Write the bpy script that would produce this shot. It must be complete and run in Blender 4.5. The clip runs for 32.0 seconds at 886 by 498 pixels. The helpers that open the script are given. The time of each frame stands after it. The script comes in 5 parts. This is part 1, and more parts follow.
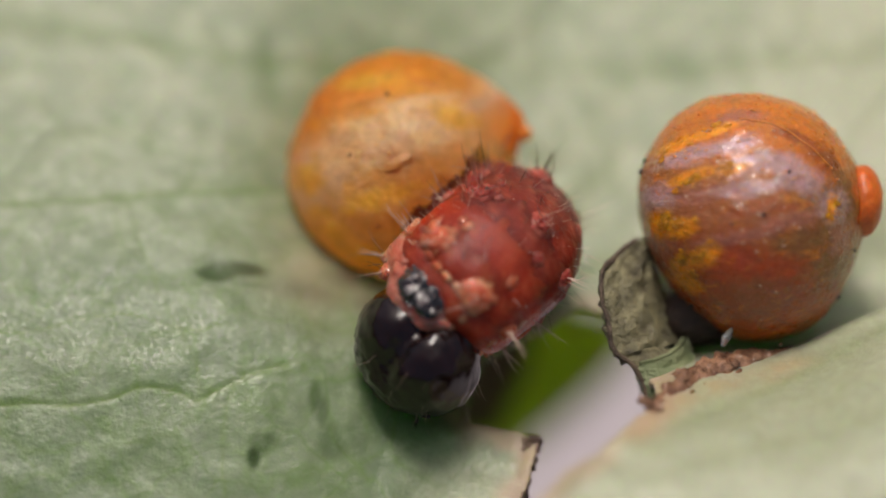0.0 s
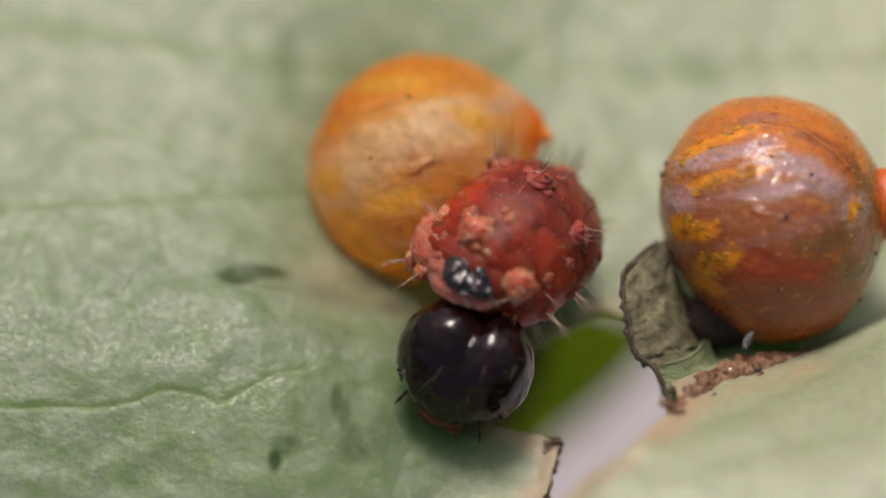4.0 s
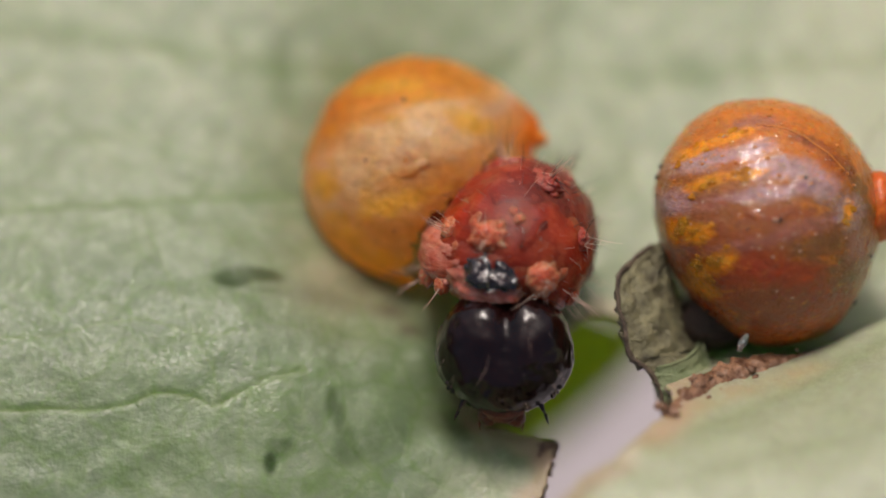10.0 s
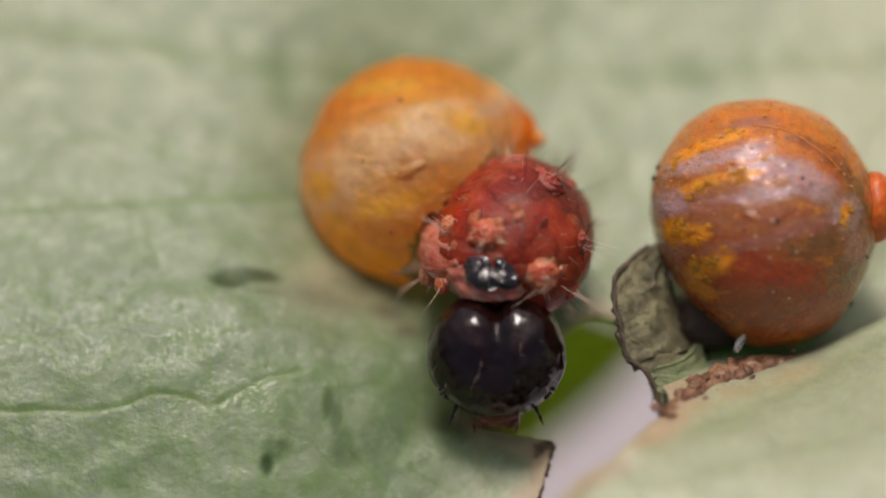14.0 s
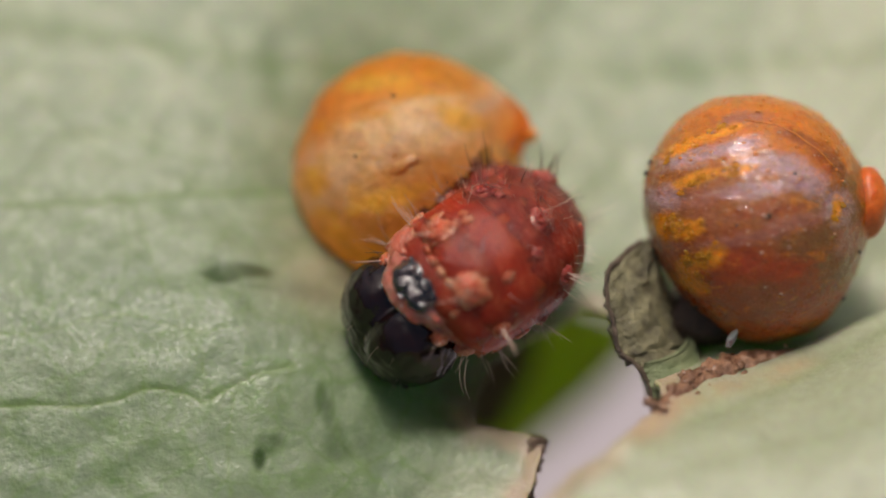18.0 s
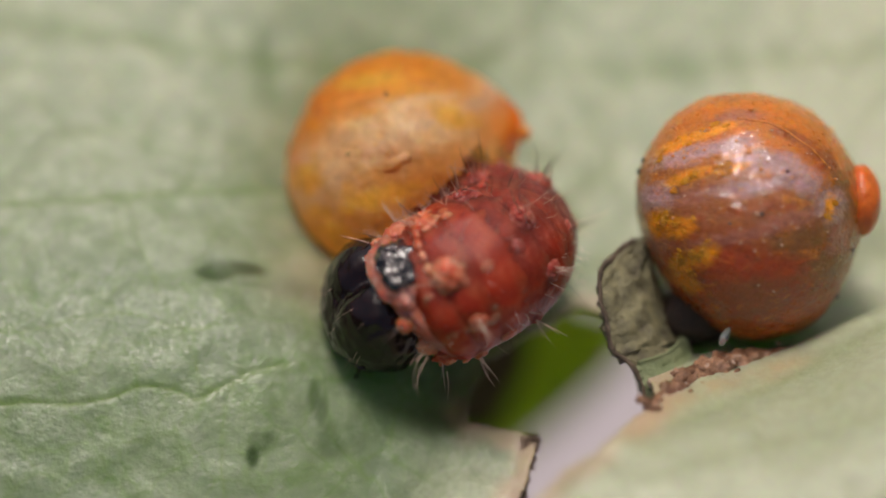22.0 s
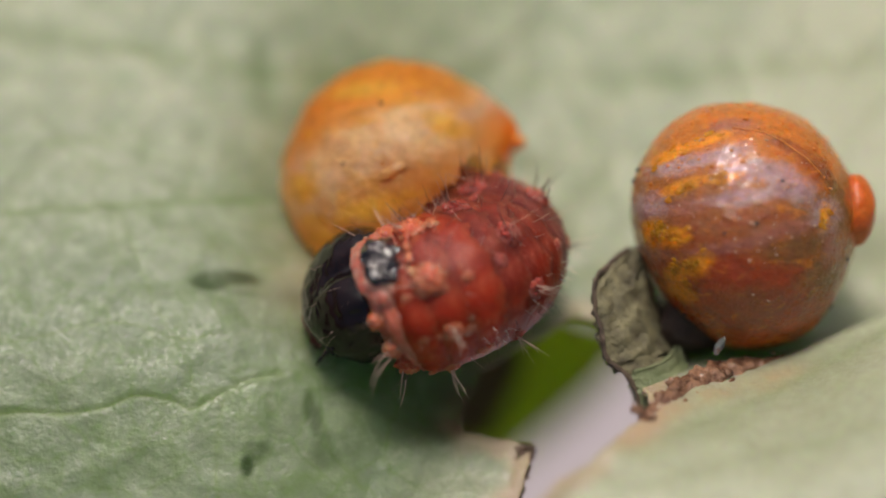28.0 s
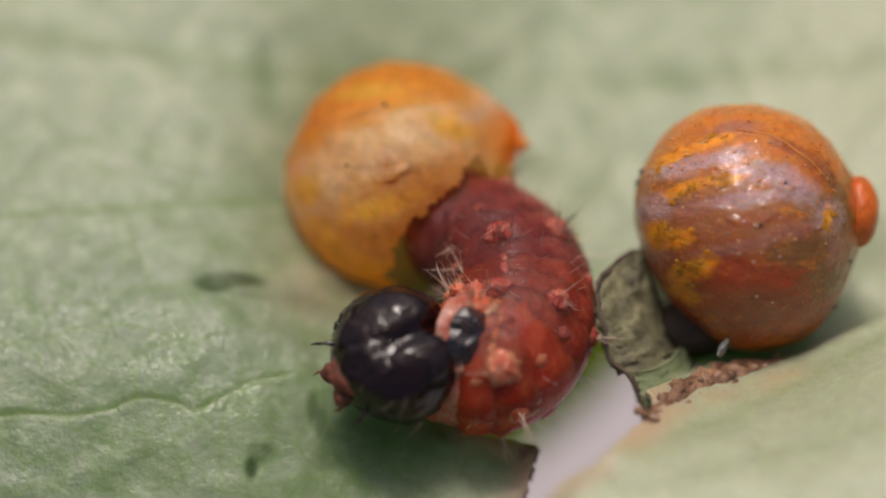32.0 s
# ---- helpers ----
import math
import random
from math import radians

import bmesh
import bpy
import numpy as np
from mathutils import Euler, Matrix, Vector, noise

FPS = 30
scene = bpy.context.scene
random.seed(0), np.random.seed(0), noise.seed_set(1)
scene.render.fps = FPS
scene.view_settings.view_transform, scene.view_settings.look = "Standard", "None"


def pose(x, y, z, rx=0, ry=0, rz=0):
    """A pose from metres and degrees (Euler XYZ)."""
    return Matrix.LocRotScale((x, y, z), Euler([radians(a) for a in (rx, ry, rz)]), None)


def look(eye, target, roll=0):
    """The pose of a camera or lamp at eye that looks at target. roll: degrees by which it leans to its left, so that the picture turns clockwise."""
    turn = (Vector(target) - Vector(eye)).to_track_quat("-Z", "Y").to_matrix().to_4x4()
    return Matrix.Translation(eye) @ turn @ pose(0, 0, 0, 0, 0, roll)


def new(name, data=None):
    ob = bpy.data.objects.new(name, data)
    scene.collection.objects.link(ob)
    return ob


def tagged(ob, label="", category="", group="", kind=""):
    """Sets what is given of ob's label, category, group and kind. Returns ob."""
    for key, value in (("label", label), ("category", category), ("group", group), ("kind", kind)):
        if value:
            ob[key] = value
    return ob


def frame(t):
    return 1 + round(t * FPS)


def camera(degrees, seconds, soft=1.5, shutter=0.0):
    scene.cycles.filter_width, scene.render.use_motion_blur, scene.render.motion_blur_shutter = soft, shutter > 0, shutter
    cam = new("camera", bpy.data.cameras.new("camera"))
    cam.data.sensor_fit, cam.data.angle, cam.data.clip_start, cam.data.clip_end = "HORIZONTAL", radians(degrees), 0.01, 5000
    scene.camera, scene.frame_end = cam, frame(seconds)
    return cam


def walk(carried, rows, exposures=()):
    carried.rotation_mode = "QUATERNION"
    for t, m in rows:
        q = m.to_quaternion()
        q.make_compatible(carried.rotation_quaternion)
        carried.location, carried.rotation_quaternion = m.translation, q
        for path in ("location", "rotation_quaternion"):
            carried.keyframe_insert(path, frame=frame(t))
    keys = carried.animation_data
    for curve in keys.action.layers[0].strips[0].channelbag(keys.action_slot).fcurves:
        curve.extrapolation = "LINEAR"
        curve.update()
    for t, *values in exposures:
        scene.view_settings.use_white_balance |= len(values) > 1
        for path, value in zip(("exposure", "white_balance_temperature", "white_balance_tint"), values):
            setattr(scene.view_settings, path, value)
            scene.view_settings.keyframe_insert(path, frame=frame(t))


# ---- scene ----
MM = 0.001


def mm(x, y, z, rx=0, ry=0, rz=0):
    """A pose from millimetres and degrees."""
    return pose(x * MM, y * MM, z * MM, rx, ry, rz)


# ---- camera: a macro lens 40 mm from the leaf, looking down at 60 degrees, held by hand ----
cam = camera(11.64, 32.0, soft=1.9)
cam.data.dof.use_dof = True
cam.data.dof.focus_distance = 0.0394
cam.data.dof.aperture_fstop = 46


def aim(right, up, back):
    """The camera's pose, moved in millimetres from its middle place."""
    c, s = 0.866025, 0.5
    foot = Vector((right, up * c - back * s, up * s + back * c)) * MM
    eye = foot + Vector((0, -40 * s, 40 * c)) * MM
    return look(eye, foot)


walk(cam, [
    (0, aim(0.145, -0.026, -0.043)),
    (0.5, aim(0.142, -0.032, -0.010)),
    (1, aim(0.099, 0.007, 0.004)),
    (1.5, aim(0.051, 0.034, -0.030)),
    (2, aim(0.004, 0.028, -0.050)),
    (2.5, aim(-0.010, 0.007, -0.039)),
    (3, aim(-0.019, 0.011, -0.046)),
    (3.5, aim(-0.032, 0.013, -0.020)),
    (5.5, aim(-0.092, -0.030, -0.054)),
    (6, aim(-0.088, -0.020, -0.049)),
    (6.5, aim(-0.065, -0.011, -0.027)),
    (7, aim(-0.067, -0.030, -0.044)),
    (7.5, aim(-0.062, 0.003, -0.034)),
    (8, aim(-0.059, -0.006, -0.021)),
    (8.5, aim(-0.057, -0.031, -0.011)),
    (9, aim(-0.044, -0.036, -0.057)),
    (9.5, aim(-0.030, -0.023, -0.038)),
    (10, aim(-0.005, 0.024, -0.006)),
    (10.5, aim(-0.000, 0.032, 0.000)),
    (11, aim(0.004, 0.012, -0.002)),
    (11.5, aim(0.011, 0.025, -0.009)),
    (12, aim(-0.029, -0.058, -0.030)),
    (12.5, aim(-0.023, -0.048, -0.024)),
    (13, aim(-0.000, 0.000, 0.000)),
    (13.5, aim(0.007, -0.017, -0.028)),
    (14, aim(0.026, 0.032, -0.016)),
    (14.5, aim(0.059, 0.048, -0.008)),
    (16.5, aim(0.046, 0.027, 0.011)),
    (17, aim(0.067, 0.073, 0.044)),
    (17.5, aim(0.091, 0.062, 0.040)),
    (18, aim(0.094, -0.013, 0.011)),
    (18.5, aim(0.081, -0.035, -0.018)),
    (19, aim(0.094, 0.003, 0.011)),
    (19.5, aim(0.131, 0.042, 0.041)),
    (20, aim(0.165, 0.078, 0.058)),
    (20.5, aim(0.167, 0.065, 0.040)),
    (21, aim(0.177, 0.101, 0.053)),
    (21.5, aim(0.175, 0.006, 0.015)),
    (22, aim(0.157, -0.031, 0.031)),
    (22.5, aim(0.167, 0.038, 0.039)),
    (23, aim(0.189, 0.052, 0.078)),
    (23.5, aim(0.192, 0.032, 0.042)),
    (24, aim(0.209, 0.068, 0.080)),
    (24.5, aim(0.208, 0.022, 0.044)),
    (25, aim(0.168, 0.011, 0.049)),
    (25.5, aim(0.167, 0.028, 0.044)),
    (27.5, aim(0.205, 0.086, 0.084)),
    (28, aim(0.205, 0.055, 0.029)),
    (28.5, aim(0.193, 0.039, 0.031)),
    (29, aim(0.211, 0.092, 0.073)),
    (29.5, aim(0.217, 0.093, 0.059)),
    (30, aim(0.210, 0.077, 0.060)),
    (30.5, aim(0.215, 0.085, 0.068)),
    (31, aim(0.171, 0.026, 0.019)),
    (31.5, aim(0.156, 0.023, 0.049)),
    (32, aim(0.171, 0.071, 0.072)),
], exposures=[(0.0, -0.62, 6430, 13), (32.0, -0.62, 6430, 13)])

# ---- light: soft daylight from above, a little behind the eggs ----
SUN = Vector((-0.05, 0.38, 0.92)).normalized()
world = bpy.data.worlds.new("world")
scene.world = world
world.use_nodes = True
wn = world.node_tree.nodes
sky = wn.new("ShaderNodeTexSky")
sky.sky_type = "NISHITA"
sky.sun_disc = False
sky.air_density, sky.dust_density, sky.ozone_density = 0.6, 7.0, 0.15
sky.sun_elevation = math.asin(SUN.z)
sky.sun_rotation = math.atan2(SUN.x, SUN.y)
world.node_tree.links.new(sky.outputs[0], wn["Background"].inputs[0])
wn["Background"].inputs[1].default_value = 0.14
sun = new("sun", bpy.data.lights.new("sun", "SUN"))
sun.data.energy = 3.7
sun.data.angle = radians(17)
sun.data.color = (1.0, 0.93, 0.84)
sun.matrix_world = look(SUN * 0.3, (0, 0, 0))


# ---- materials ----
class Mat:
    """A node material with a principled surface; coordinates in millimetres of the object."""

    def __init__(self, name, rough=0.5, **sockets):
        self.m = bpy.data.materials.new(name)
        self.m.use_nodes = True
        self.t = self.m.node_tree
        self.p = self.t.nodes["Principled BSDF"]
        self.set("Roughness", rough)
        for k, v in sockets.items():
            self.set(k.replace("_", " "), v)
        tc = self.t.nodes.new("ShaderNodeTexCoord")
        mp = self.t.nodes.new("ShaderNodeMapping")
        mp.inputs["Scale"].default_value = (1000, 1000, 1000)
        self.link(tc.outputs["Object"], mp.inputs["Vector"])
        self.co = mp.outputs[0]

    def link(self, a, b):
        self.t.links.new(a, b)

    def set(self, k, v):
        s = self.p.inputs[k]
        if hasattr(v, "is_output"):
            self.link(v, s)
        elif isinstance(v, tuple) and len(v) == 3 and s.type == "RGBA":
            s.default_value = (*v, 1)
        else:
            s.default_value = v

    def noise(self, scale, detail=4, rough=0.6, co=None, distort=0.0):
        n = self.t.nodes.new("ShaderNodeTexNoise")
        n.inputs["Scale"].default_value = scale
        n.inputs["Detail"].default_value = detail
        n.inputs["Roughness"].default_value = rough
        n.inputs["Distortion"].default_value = distort
        self.link(co or self.co, n.inputs["Vector"])
        return n.outputs["Fac"]

    def voronoi(self, scale, feature="F1", co=None):
        n = self.t.nodes.new("ShaderNodeTexVoronoi")
        n.feature = feature
        n.inputs["Scale"].default_value = scale
        self.link(co or self.co, n.inputs["Vector"])
        return n.outputs["Distance"]

    def ramp(self, fac, stops):
        n = self.t.nodes.new("ShaderNodeValToRGB")
        e = n.color_ramp.elements
        while len(e) < len(stops):
            e.new(0.5)
        for el, (pos, c) in zip(e, stops):
            el.position = pos
            el.color = (c, c, c, 1) if isinstance(c, (int, float)) else (*c, 1)
        self.link(fac, n.inputs["Fac"])
        return n.outputs["Color"]

    def mix(self, fac, a, b, mode="MIX"):
        n = self.t.nodes.new("ShaderNodeMix")
        n.data_type = "RGBA"
        n.blend_type = mode
        for s, v in ((n.inputs["Factor"], fac), (n.inputs["A"], a), (n.inputs["B"], b)):
            if hasattr(v, "is_output"):
                self.link(v, s)
            elif isinstance(v, tuple):
                s.default_value = (*v, 1)
            else:
                s.default_value = v
        return n.outputs["Result"]

    def math(self, op, a, b=0.0, c=0.0):
        n = self.t.nodes.new("ShaderNodeMath")
        n.operation = op
        for s, v in zip(n.inputs, (a, b, c)):
            if hasattr(v, "is_output"):
                self.link(v, s)
            else:
                s.default_value = v
        return n.outputs[0]

    def dot(self, v):
        """The object's coordinates along a direction, in millimetres."""
        n = self.t.nodes.new("ShaderNodeVectorMath")
        n.operation = "DOT_PRODUCT"
        self.link(self.co, n.inputs[0])
        n.inputs[1].default_value = v
        return n.outputs["Value"]

    def stretch(self, sx, sy, sz):
        """Coordinates stretched per axis."""
        mp = self.t.nodes.new("ShaderNodeMapping")
        mp.inputs["Scale"].default_value = (sx, sy, sz)
        mp.inputs["Rotation"].default_value = (0, 0, 0.17)
        self.link(self.co, mp.inputs["Vector"])
        return mp.outputs[0]

    def wobble(self, amount):
        """Coordinates shaken by noise, in millimetres."""
        n = self.t.nodes.new("ShaderNodeTexNoise")
        n.inputs["Scale"].default_value = 1.8
        self.link(self.co, n.inputs["Vector"])
        m = self.t.nodes.new("ShaderNodeVectorMath")
        m.operation = "MULTIPLY_ADD"
        self.link(n.outputs["Color"], m.inputs[0])
        m.inputs[1].default_value = (amount * 2,) * 3
        self.link(self.co, m.inputs[2])
        return m.outputs[0]

    def translucent(self, share, color):
        """Lets light through a thin sheet."""
        tr = self.t.nodes.new("ShaderNodeBsdfTranslucent")
        self.link(color, tr.inputs["Color"])
        mx = self.t.nodes.new("ShaderNodeMixShader")
        mx.inputs[0].default_value = share
        out = self.t.nodes["Material Output"]
        self.link(self.p.outputs[0], mx.inputs[1])
        self.link(tr.outputs[0], mx.inputs[2])
        self.link(mx.outputs[0], out.inputs["Surface"])

    def glaze(self, scale, dist_mm):
        """An uneven wet film that breaks up the highlights."""
        n = self.t.nodes.new("ShaderNodeBump")
        n.inputs["Distance"].default_value = dist_mm * MM
        self.link(self.noise(scale, 3, 0.6), n.inputs["Height"])
        self.link(n.outputs[0], self.p.inputs["Coat Normal"])

    def near(self, place, radius, soft):
        """1 within radius of a place, falling to 0 over soft; millimetres."""
        n = self.t.nodes.new("ShaderNodeVectorMath")
        n.operation = "DISTANCE"
        self.link(self.co, n.inputs[0])
        n.inputs[1].default_value = place
        r = self.t.nodes.new("ShaderNodeMapRange")
        r.inputs["From Min"].default_value = radius + soft
        r.inputs["From Max"].default_value = radius
        wob = self.math("MULTIPLY_ADD", self.noise(5, 3), 0.3, -0.15)
        self.link(self.math("ADD", n.outputs["Value"], wob), r.inputs["Value"])
        return r.outputs[0]

    def patch(self, x, y, a, b, turn, warp, soft=0.35):
        """1 inside a ragged ellipse round x, y with half axes a, b; millimetres, degrees."""
        c, n = math.cos(radians(turn)), math.sin(radians(turn))
        u = self.math("SUBTRACT", self.dot((c / a, n / a, 0)), (x * c + y * n) / a)
        v = self.math("SUBTRACT", self.dot((-n / b, c / b, 0)), (y * c - x * n) / b)
        q = self.math("SQRT", self.math("MULTIPLY_ADD", u, u, self.math("MULTIPLY", v, v)))
        k = self.t.nodes.new("ShaderNodeMapRange")
        k.inputs["From Min"].default_value = 1 + soft
        k.inputs["From Max"].default_value = 1 - soft
        self.link(self.math("ADD", q, warp), k.inputs["Value"])
        return k.outputs[0]

    def attr(self, name):
        n = self.t.nodes.new("ShaderNodeAttribute")
        n.attribute_name = name
        return n.outputs["Fac"]

    def bump(self, height, dist_mm, strength=1.0, base=None):
        n = self.t.nodes.new("ShaderNodeBump")
        n.inputs["Distance"].default_value = dist_mm * MM
        n.inputs["Strength"].default_value = strength
        self.link(height, n.inputs["Height"])
        if base is not None:
            self.link(base, n.inputs["Normal"])
        self.set("Normal", n.outputs[0])
        return n.outputs[0]

    def sss(self, weight, radius_mm, scale=1.0):
        self.set("Subsurface Weight", weight)
        self.set("Subsurface Radius", tuple(radius_mm))
        self.set("Subsurface Scale", MM * scale)


def leaf_material():
    k = Mat("leaf_underside", 0.46)
    big = k.noise(0.55, 4, 0.6)
    mid = k.noise(3.0, 5, 0.65)
    fine = k.noise(26, 3, 0.7)
    base = k.mix(k.ramp(big, [(0.35, 0.0), (0.65, 1.0)]), (0.100, 0.144, 0.072), (0.152, 0.193, 0.107))
    blotch = k.noise(1.6, 4, 0.65, distort=0.4)
    base = k.mix(k.ramp(blotch, [(0.46, 0.0), (0.70, 0.55)]), base, (0.125, 0.180, 0.074))
    base = k.mix(k.ramp(mid, [(0.46, 0.0), (0.70, 0.35)]), base, (0.12, 0.170, 0.072))
    base = k.mix(k.attr("pale"), base, (0.303, 0.325, 0.212))
    light = k.ramp(k.noise(5, 3, 0.6), [(0.52, 0.0), (0.74, 0.42)])
    base = k.mix(light, base, (0.30, 0.35, 0.24))
    fresh = k.math("SUBTRACT", 1.0, k.attr("pale"))
    cells = k.voronoi(1.7, "DISTANCE_TO_EDGE", k.wobble(0.3))
    net = k.ramp(cells, [(0.0, 0.5), (0.03, 0.25), (0.08, 0.0)])
    base = k.mix(k.math("MULTIPLY", net, fresh), base, (0.085, 0.150, 0.028))
    cells = k.voronoi(5.5, "DISTANCE_TO_EDGE", k.wobble(0.12))
    net = k.ramp(cells, [(0.0, 0.16), (0.09, 0.0)])
    base = k.mix(k.math("MULTIPLY", net, fresh), base, (0.10, 0.16, 0.05))
    grain = k.ramp(k.noise(9, 3, 0.6), [(0.3, 0.90), (0.7, 1.10)])
    base = k.mix(1.0, base, grain, "MULTIPLY")
    base = k.mix(k.attr("vein"), base, (0.095, 0.155, 0.024))
    base = k.mix(k.attr("stain_shade"), base, (0.018, 0.036, 0.008))
    base = k.mix(k.attr("dry"), base, (0.345, 0.275, 0.180))
    base = k.mix(k.math("MULTIPLY", k.attr("rust"), k.ramp(k.noise(4, 4, 0.7), [(0.35, 0.35), (0.6, 1.0)])), base, (0.36, 0.225, 0.105))
    # brown is painted shade: the hollow and the hatched egg's shadow
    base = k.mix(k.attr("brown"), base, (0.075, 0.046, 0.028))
    k.set("Base Color", base)
    k.sss(0.25, (0.12, 0.25, 0.05))
    k.set("Specular IOR Level", k.math("MULTIPLY_ADD", k.attr("stain_shade"), -0.4, 0.45))
    k.set("Roughness", k.ramp(fine, [(0.38, 0.30), (0.6, 0.58)]))
    b = k.bump(k.noise(4, 3, 0.55), 0.030, 0.7)
    k.bump(fine, 0.005, 1.0, b)
    return k.m


# patches on the whole egg: x, y, half length, half width, tilt
LILAC = [(-0.62, 0.56, 0.26, 0.075, 14), (-0.22, 0.66, 0.26, 0.075, 10), (0.10, 0.50, 0.28, 0.10, 4), (0.42, 0.38, 0.24, 0.13, -22),
         (-0.85, 0.20, 0.14, 0.13, 20), (-0.02, 0.28, 0.34, 0.07, 8), (0.72, 0.12, 0.13, 0.14, -40)]
MAUVE = [(-0.50, 0.20, 0.34, 0.075, 12), (-0.20, -0.18, 0.50, 0.055, 10), (-0.84, -0.16, 0.10, 0.16, 50), (0.40, 0.0, 0.34, 0.07, 14),
         (-0.12, 0.92, 0.24, 0.07, 6), (0.82, -0.18, 0.10, 0.16, -20)]
YELLOW = [(-0.34, 0.79, 0.24, 0.045, 18), (-0.68, 0.66, 0.16, 0.05, 28), (-0.55, 0.38, 0.20, 0.05, 18), (-0.22, 0.45, 0.19, 0.04, 8), (-0.82, -0.05, 0.12, 0.12, 40),
          (-0.62, -0.08, 0.12, 0.08, 10), (-0.62, -0.40, 0.09, 0.09, 0), (-0.44, -0.34, 0.14, 0.09, 30), (-0.58, -0.58, 0.16, 0.06, -30), (0.72, 0.10, 0.06, 0.11, -10)]
RUST = [(-0.06, 0.07, 0.28, 0.06, 12), (-0.52, -0.05, 0.09, 0.10, 20), (0.28, 0.10, 0.18, 0.04, 6), (0.0, -0.72, 0.42, 0.24, 0),
        (0.62, 0.56, 0.22, 0.10, -42), (0.36, 0.74, 0.20, 0.05, -22)]
OLIVE = [(0.45, -0.20, 0.38, 0.13, 6), (0.70, -0.42, 0.24, 0.16, 30), (0.86, 0.20, 0.12, 0.26, -10), (0.62, 0.14, 0.26, 0.20, -30), (0.78, 0.42, 0.22, 0.06, -52), (0.08, 0.60, 0.10, 0.04, -10), (0.25, 0.42, 0.08, 0.06, 0)]
BELLY = [(-0.12, -0.52, 0.34, 0.30, 0), (0.28, -0.64, 0.36, 0.24, 20)]


def egg_material():
    """The whole egg: orange cap, lilac and mauve stripes with yellow flecks, deep red belly."""
    k = Mat("egg_banded", 0.28)
    streak = k.stretch(0.9, 1.7, 1.1)
    h = k.math("ADD", k.dot((0.10, 1.0, 0.05)), k.math("MULTIPLY_ADD", k.noise(1.6, 4, 0.6, streak), 0.4, -0.2))
    h = k.math("MULTIPLY_ADD", h, 0.42, 0.5)
    col = k.ramp(h, [(0.05, (0.43, 0.086, 0.005)), (0.33, (0.34, 0.064, 0.004)), (0.42, (0.28, 0.068, 0.008)),
                     (0.52, (0.27, 0.090, 0.022)), (0.66, (0.33, 0.115, 0.025)), (0.74, (0.44, 0.135, 0.014)), (0.95, (0.50, 0.150, 0.010))])
    rag = k.math("MULTIPLY_ADD", k.noise(5.5, 5, 0.75, streak, 0.5), 2.4, -1.2)
    for places, tint, share, soft in ((BELLY, (0.33, 0.040, 0.003), 0.9, 0.5), (OLIVE, (0.18, 0.085, 0.016), 0.8, 0.45), (MAUVE, (0.30, 0.115, 0.075), 0.75, 0.4),
                                      (LILAC, (0.40, 0.255, 0.255), 0.9, 0.45), (RUST, (0.25, 0.060, 0.010), 0.8, 0.4), (YELLOW, (0.74, 0.27, 0.006), 0.95, 0.35)):
        for p in places:
            col = k.mix(k.math("MULTIPLY", k.patch(*p, rag, soft), share), col, tint)
    col = k.mix(k.near((1.08, 0.13, 0.14), 0.26, 0.14), col, (0.52, 0.10, 0.008))
    flecks = k.ramp(k.noise(6.0, 5, 0.78, streak, 0.8), [(0.57, 0.0), (0.62, 0.5)])
    col = k.mix(flecks, col, (0.58, 0.20, 0.010))
    dark = k.ramp(k.noise(5.5, 5, 0.7, streak, 0.5), [(0.36, 0.35), (0.45, 0.0)])
    col = k.mix(dark, col, (0.17, 0.055, 0.016))
    mott = k.ramp(k.noise(11, 6, 0.8), [(0.34, 0.78), (0.66, 1.30)])
    col = k.mix(1.0, col, mott, "MULTIPLY")
    k.set("Base Color", col)
    k.sss(0.7, (0.45, 0.13, 0.04))
    k.set("Coat Weight", 0.9)
    k.set("Coat Roughness", 0.04)
    k.set("Coat IOR", 1.5)
    k.set("Specular IOR Level", 0.2)
    k.set("Roughness", k.ramp(k.noise(9, 4), [(0.35, 0.22), (0.65, 0.5)]))
    b = k.bump(k.noise(5, 5, 0.7, streak), 0.085, 0.6)
    k.bump(k.noise(26, 4, 0.75), 0.012, 0.8, b)
    k.glaze(7, 0.042)
    return k.m


# patches on the hatched shell
CREAM = [(-0.20, 0.36, 0.58, 0.13, 14), (-0.58, 0.05, 0.22, 0.15, 10), (0.15, 0.60, 0.36, 0.06, 8), (-0.95, -0.25, 0.06, 0.25, 10), (0.25, 0.25, 0.25, 0.08, 25)]
GOLD = [(-0.86, -0.10, 0.13, 0.14, 0), (-0.62, -0.62, 0.26, 0.13, -45), (-0.20, -0.30, 0.32, 0.09, 15), (0.48, 0.45, 0.20, 0.10, -20),
        (-0.25, 0.80, 0.32, 0.06, 8), (-0.25, -0.85, 0.25, 0.10, -20)]
ORANGE = [(-0.66, 0.80, 0.30, 0.11, 35), (-0.94, 0.40, 0.08, 0.25, -15), (0.85, 0.42, 0.18, 0.14, -20), (0.40, 0.86, 0.30, 0.07, -30)]
AMBER = [(-0.16, -0.05, 0.22, 0.07, 20), (0.10, -0.50, 0.36, 0.18, 20), (-0.35, -0.55, 0.18, 0.10, -30), (0.28, -0.02, 0.30, 0.09, 30), (-0.35, 0.58, 0.2, 0.04, 12)]


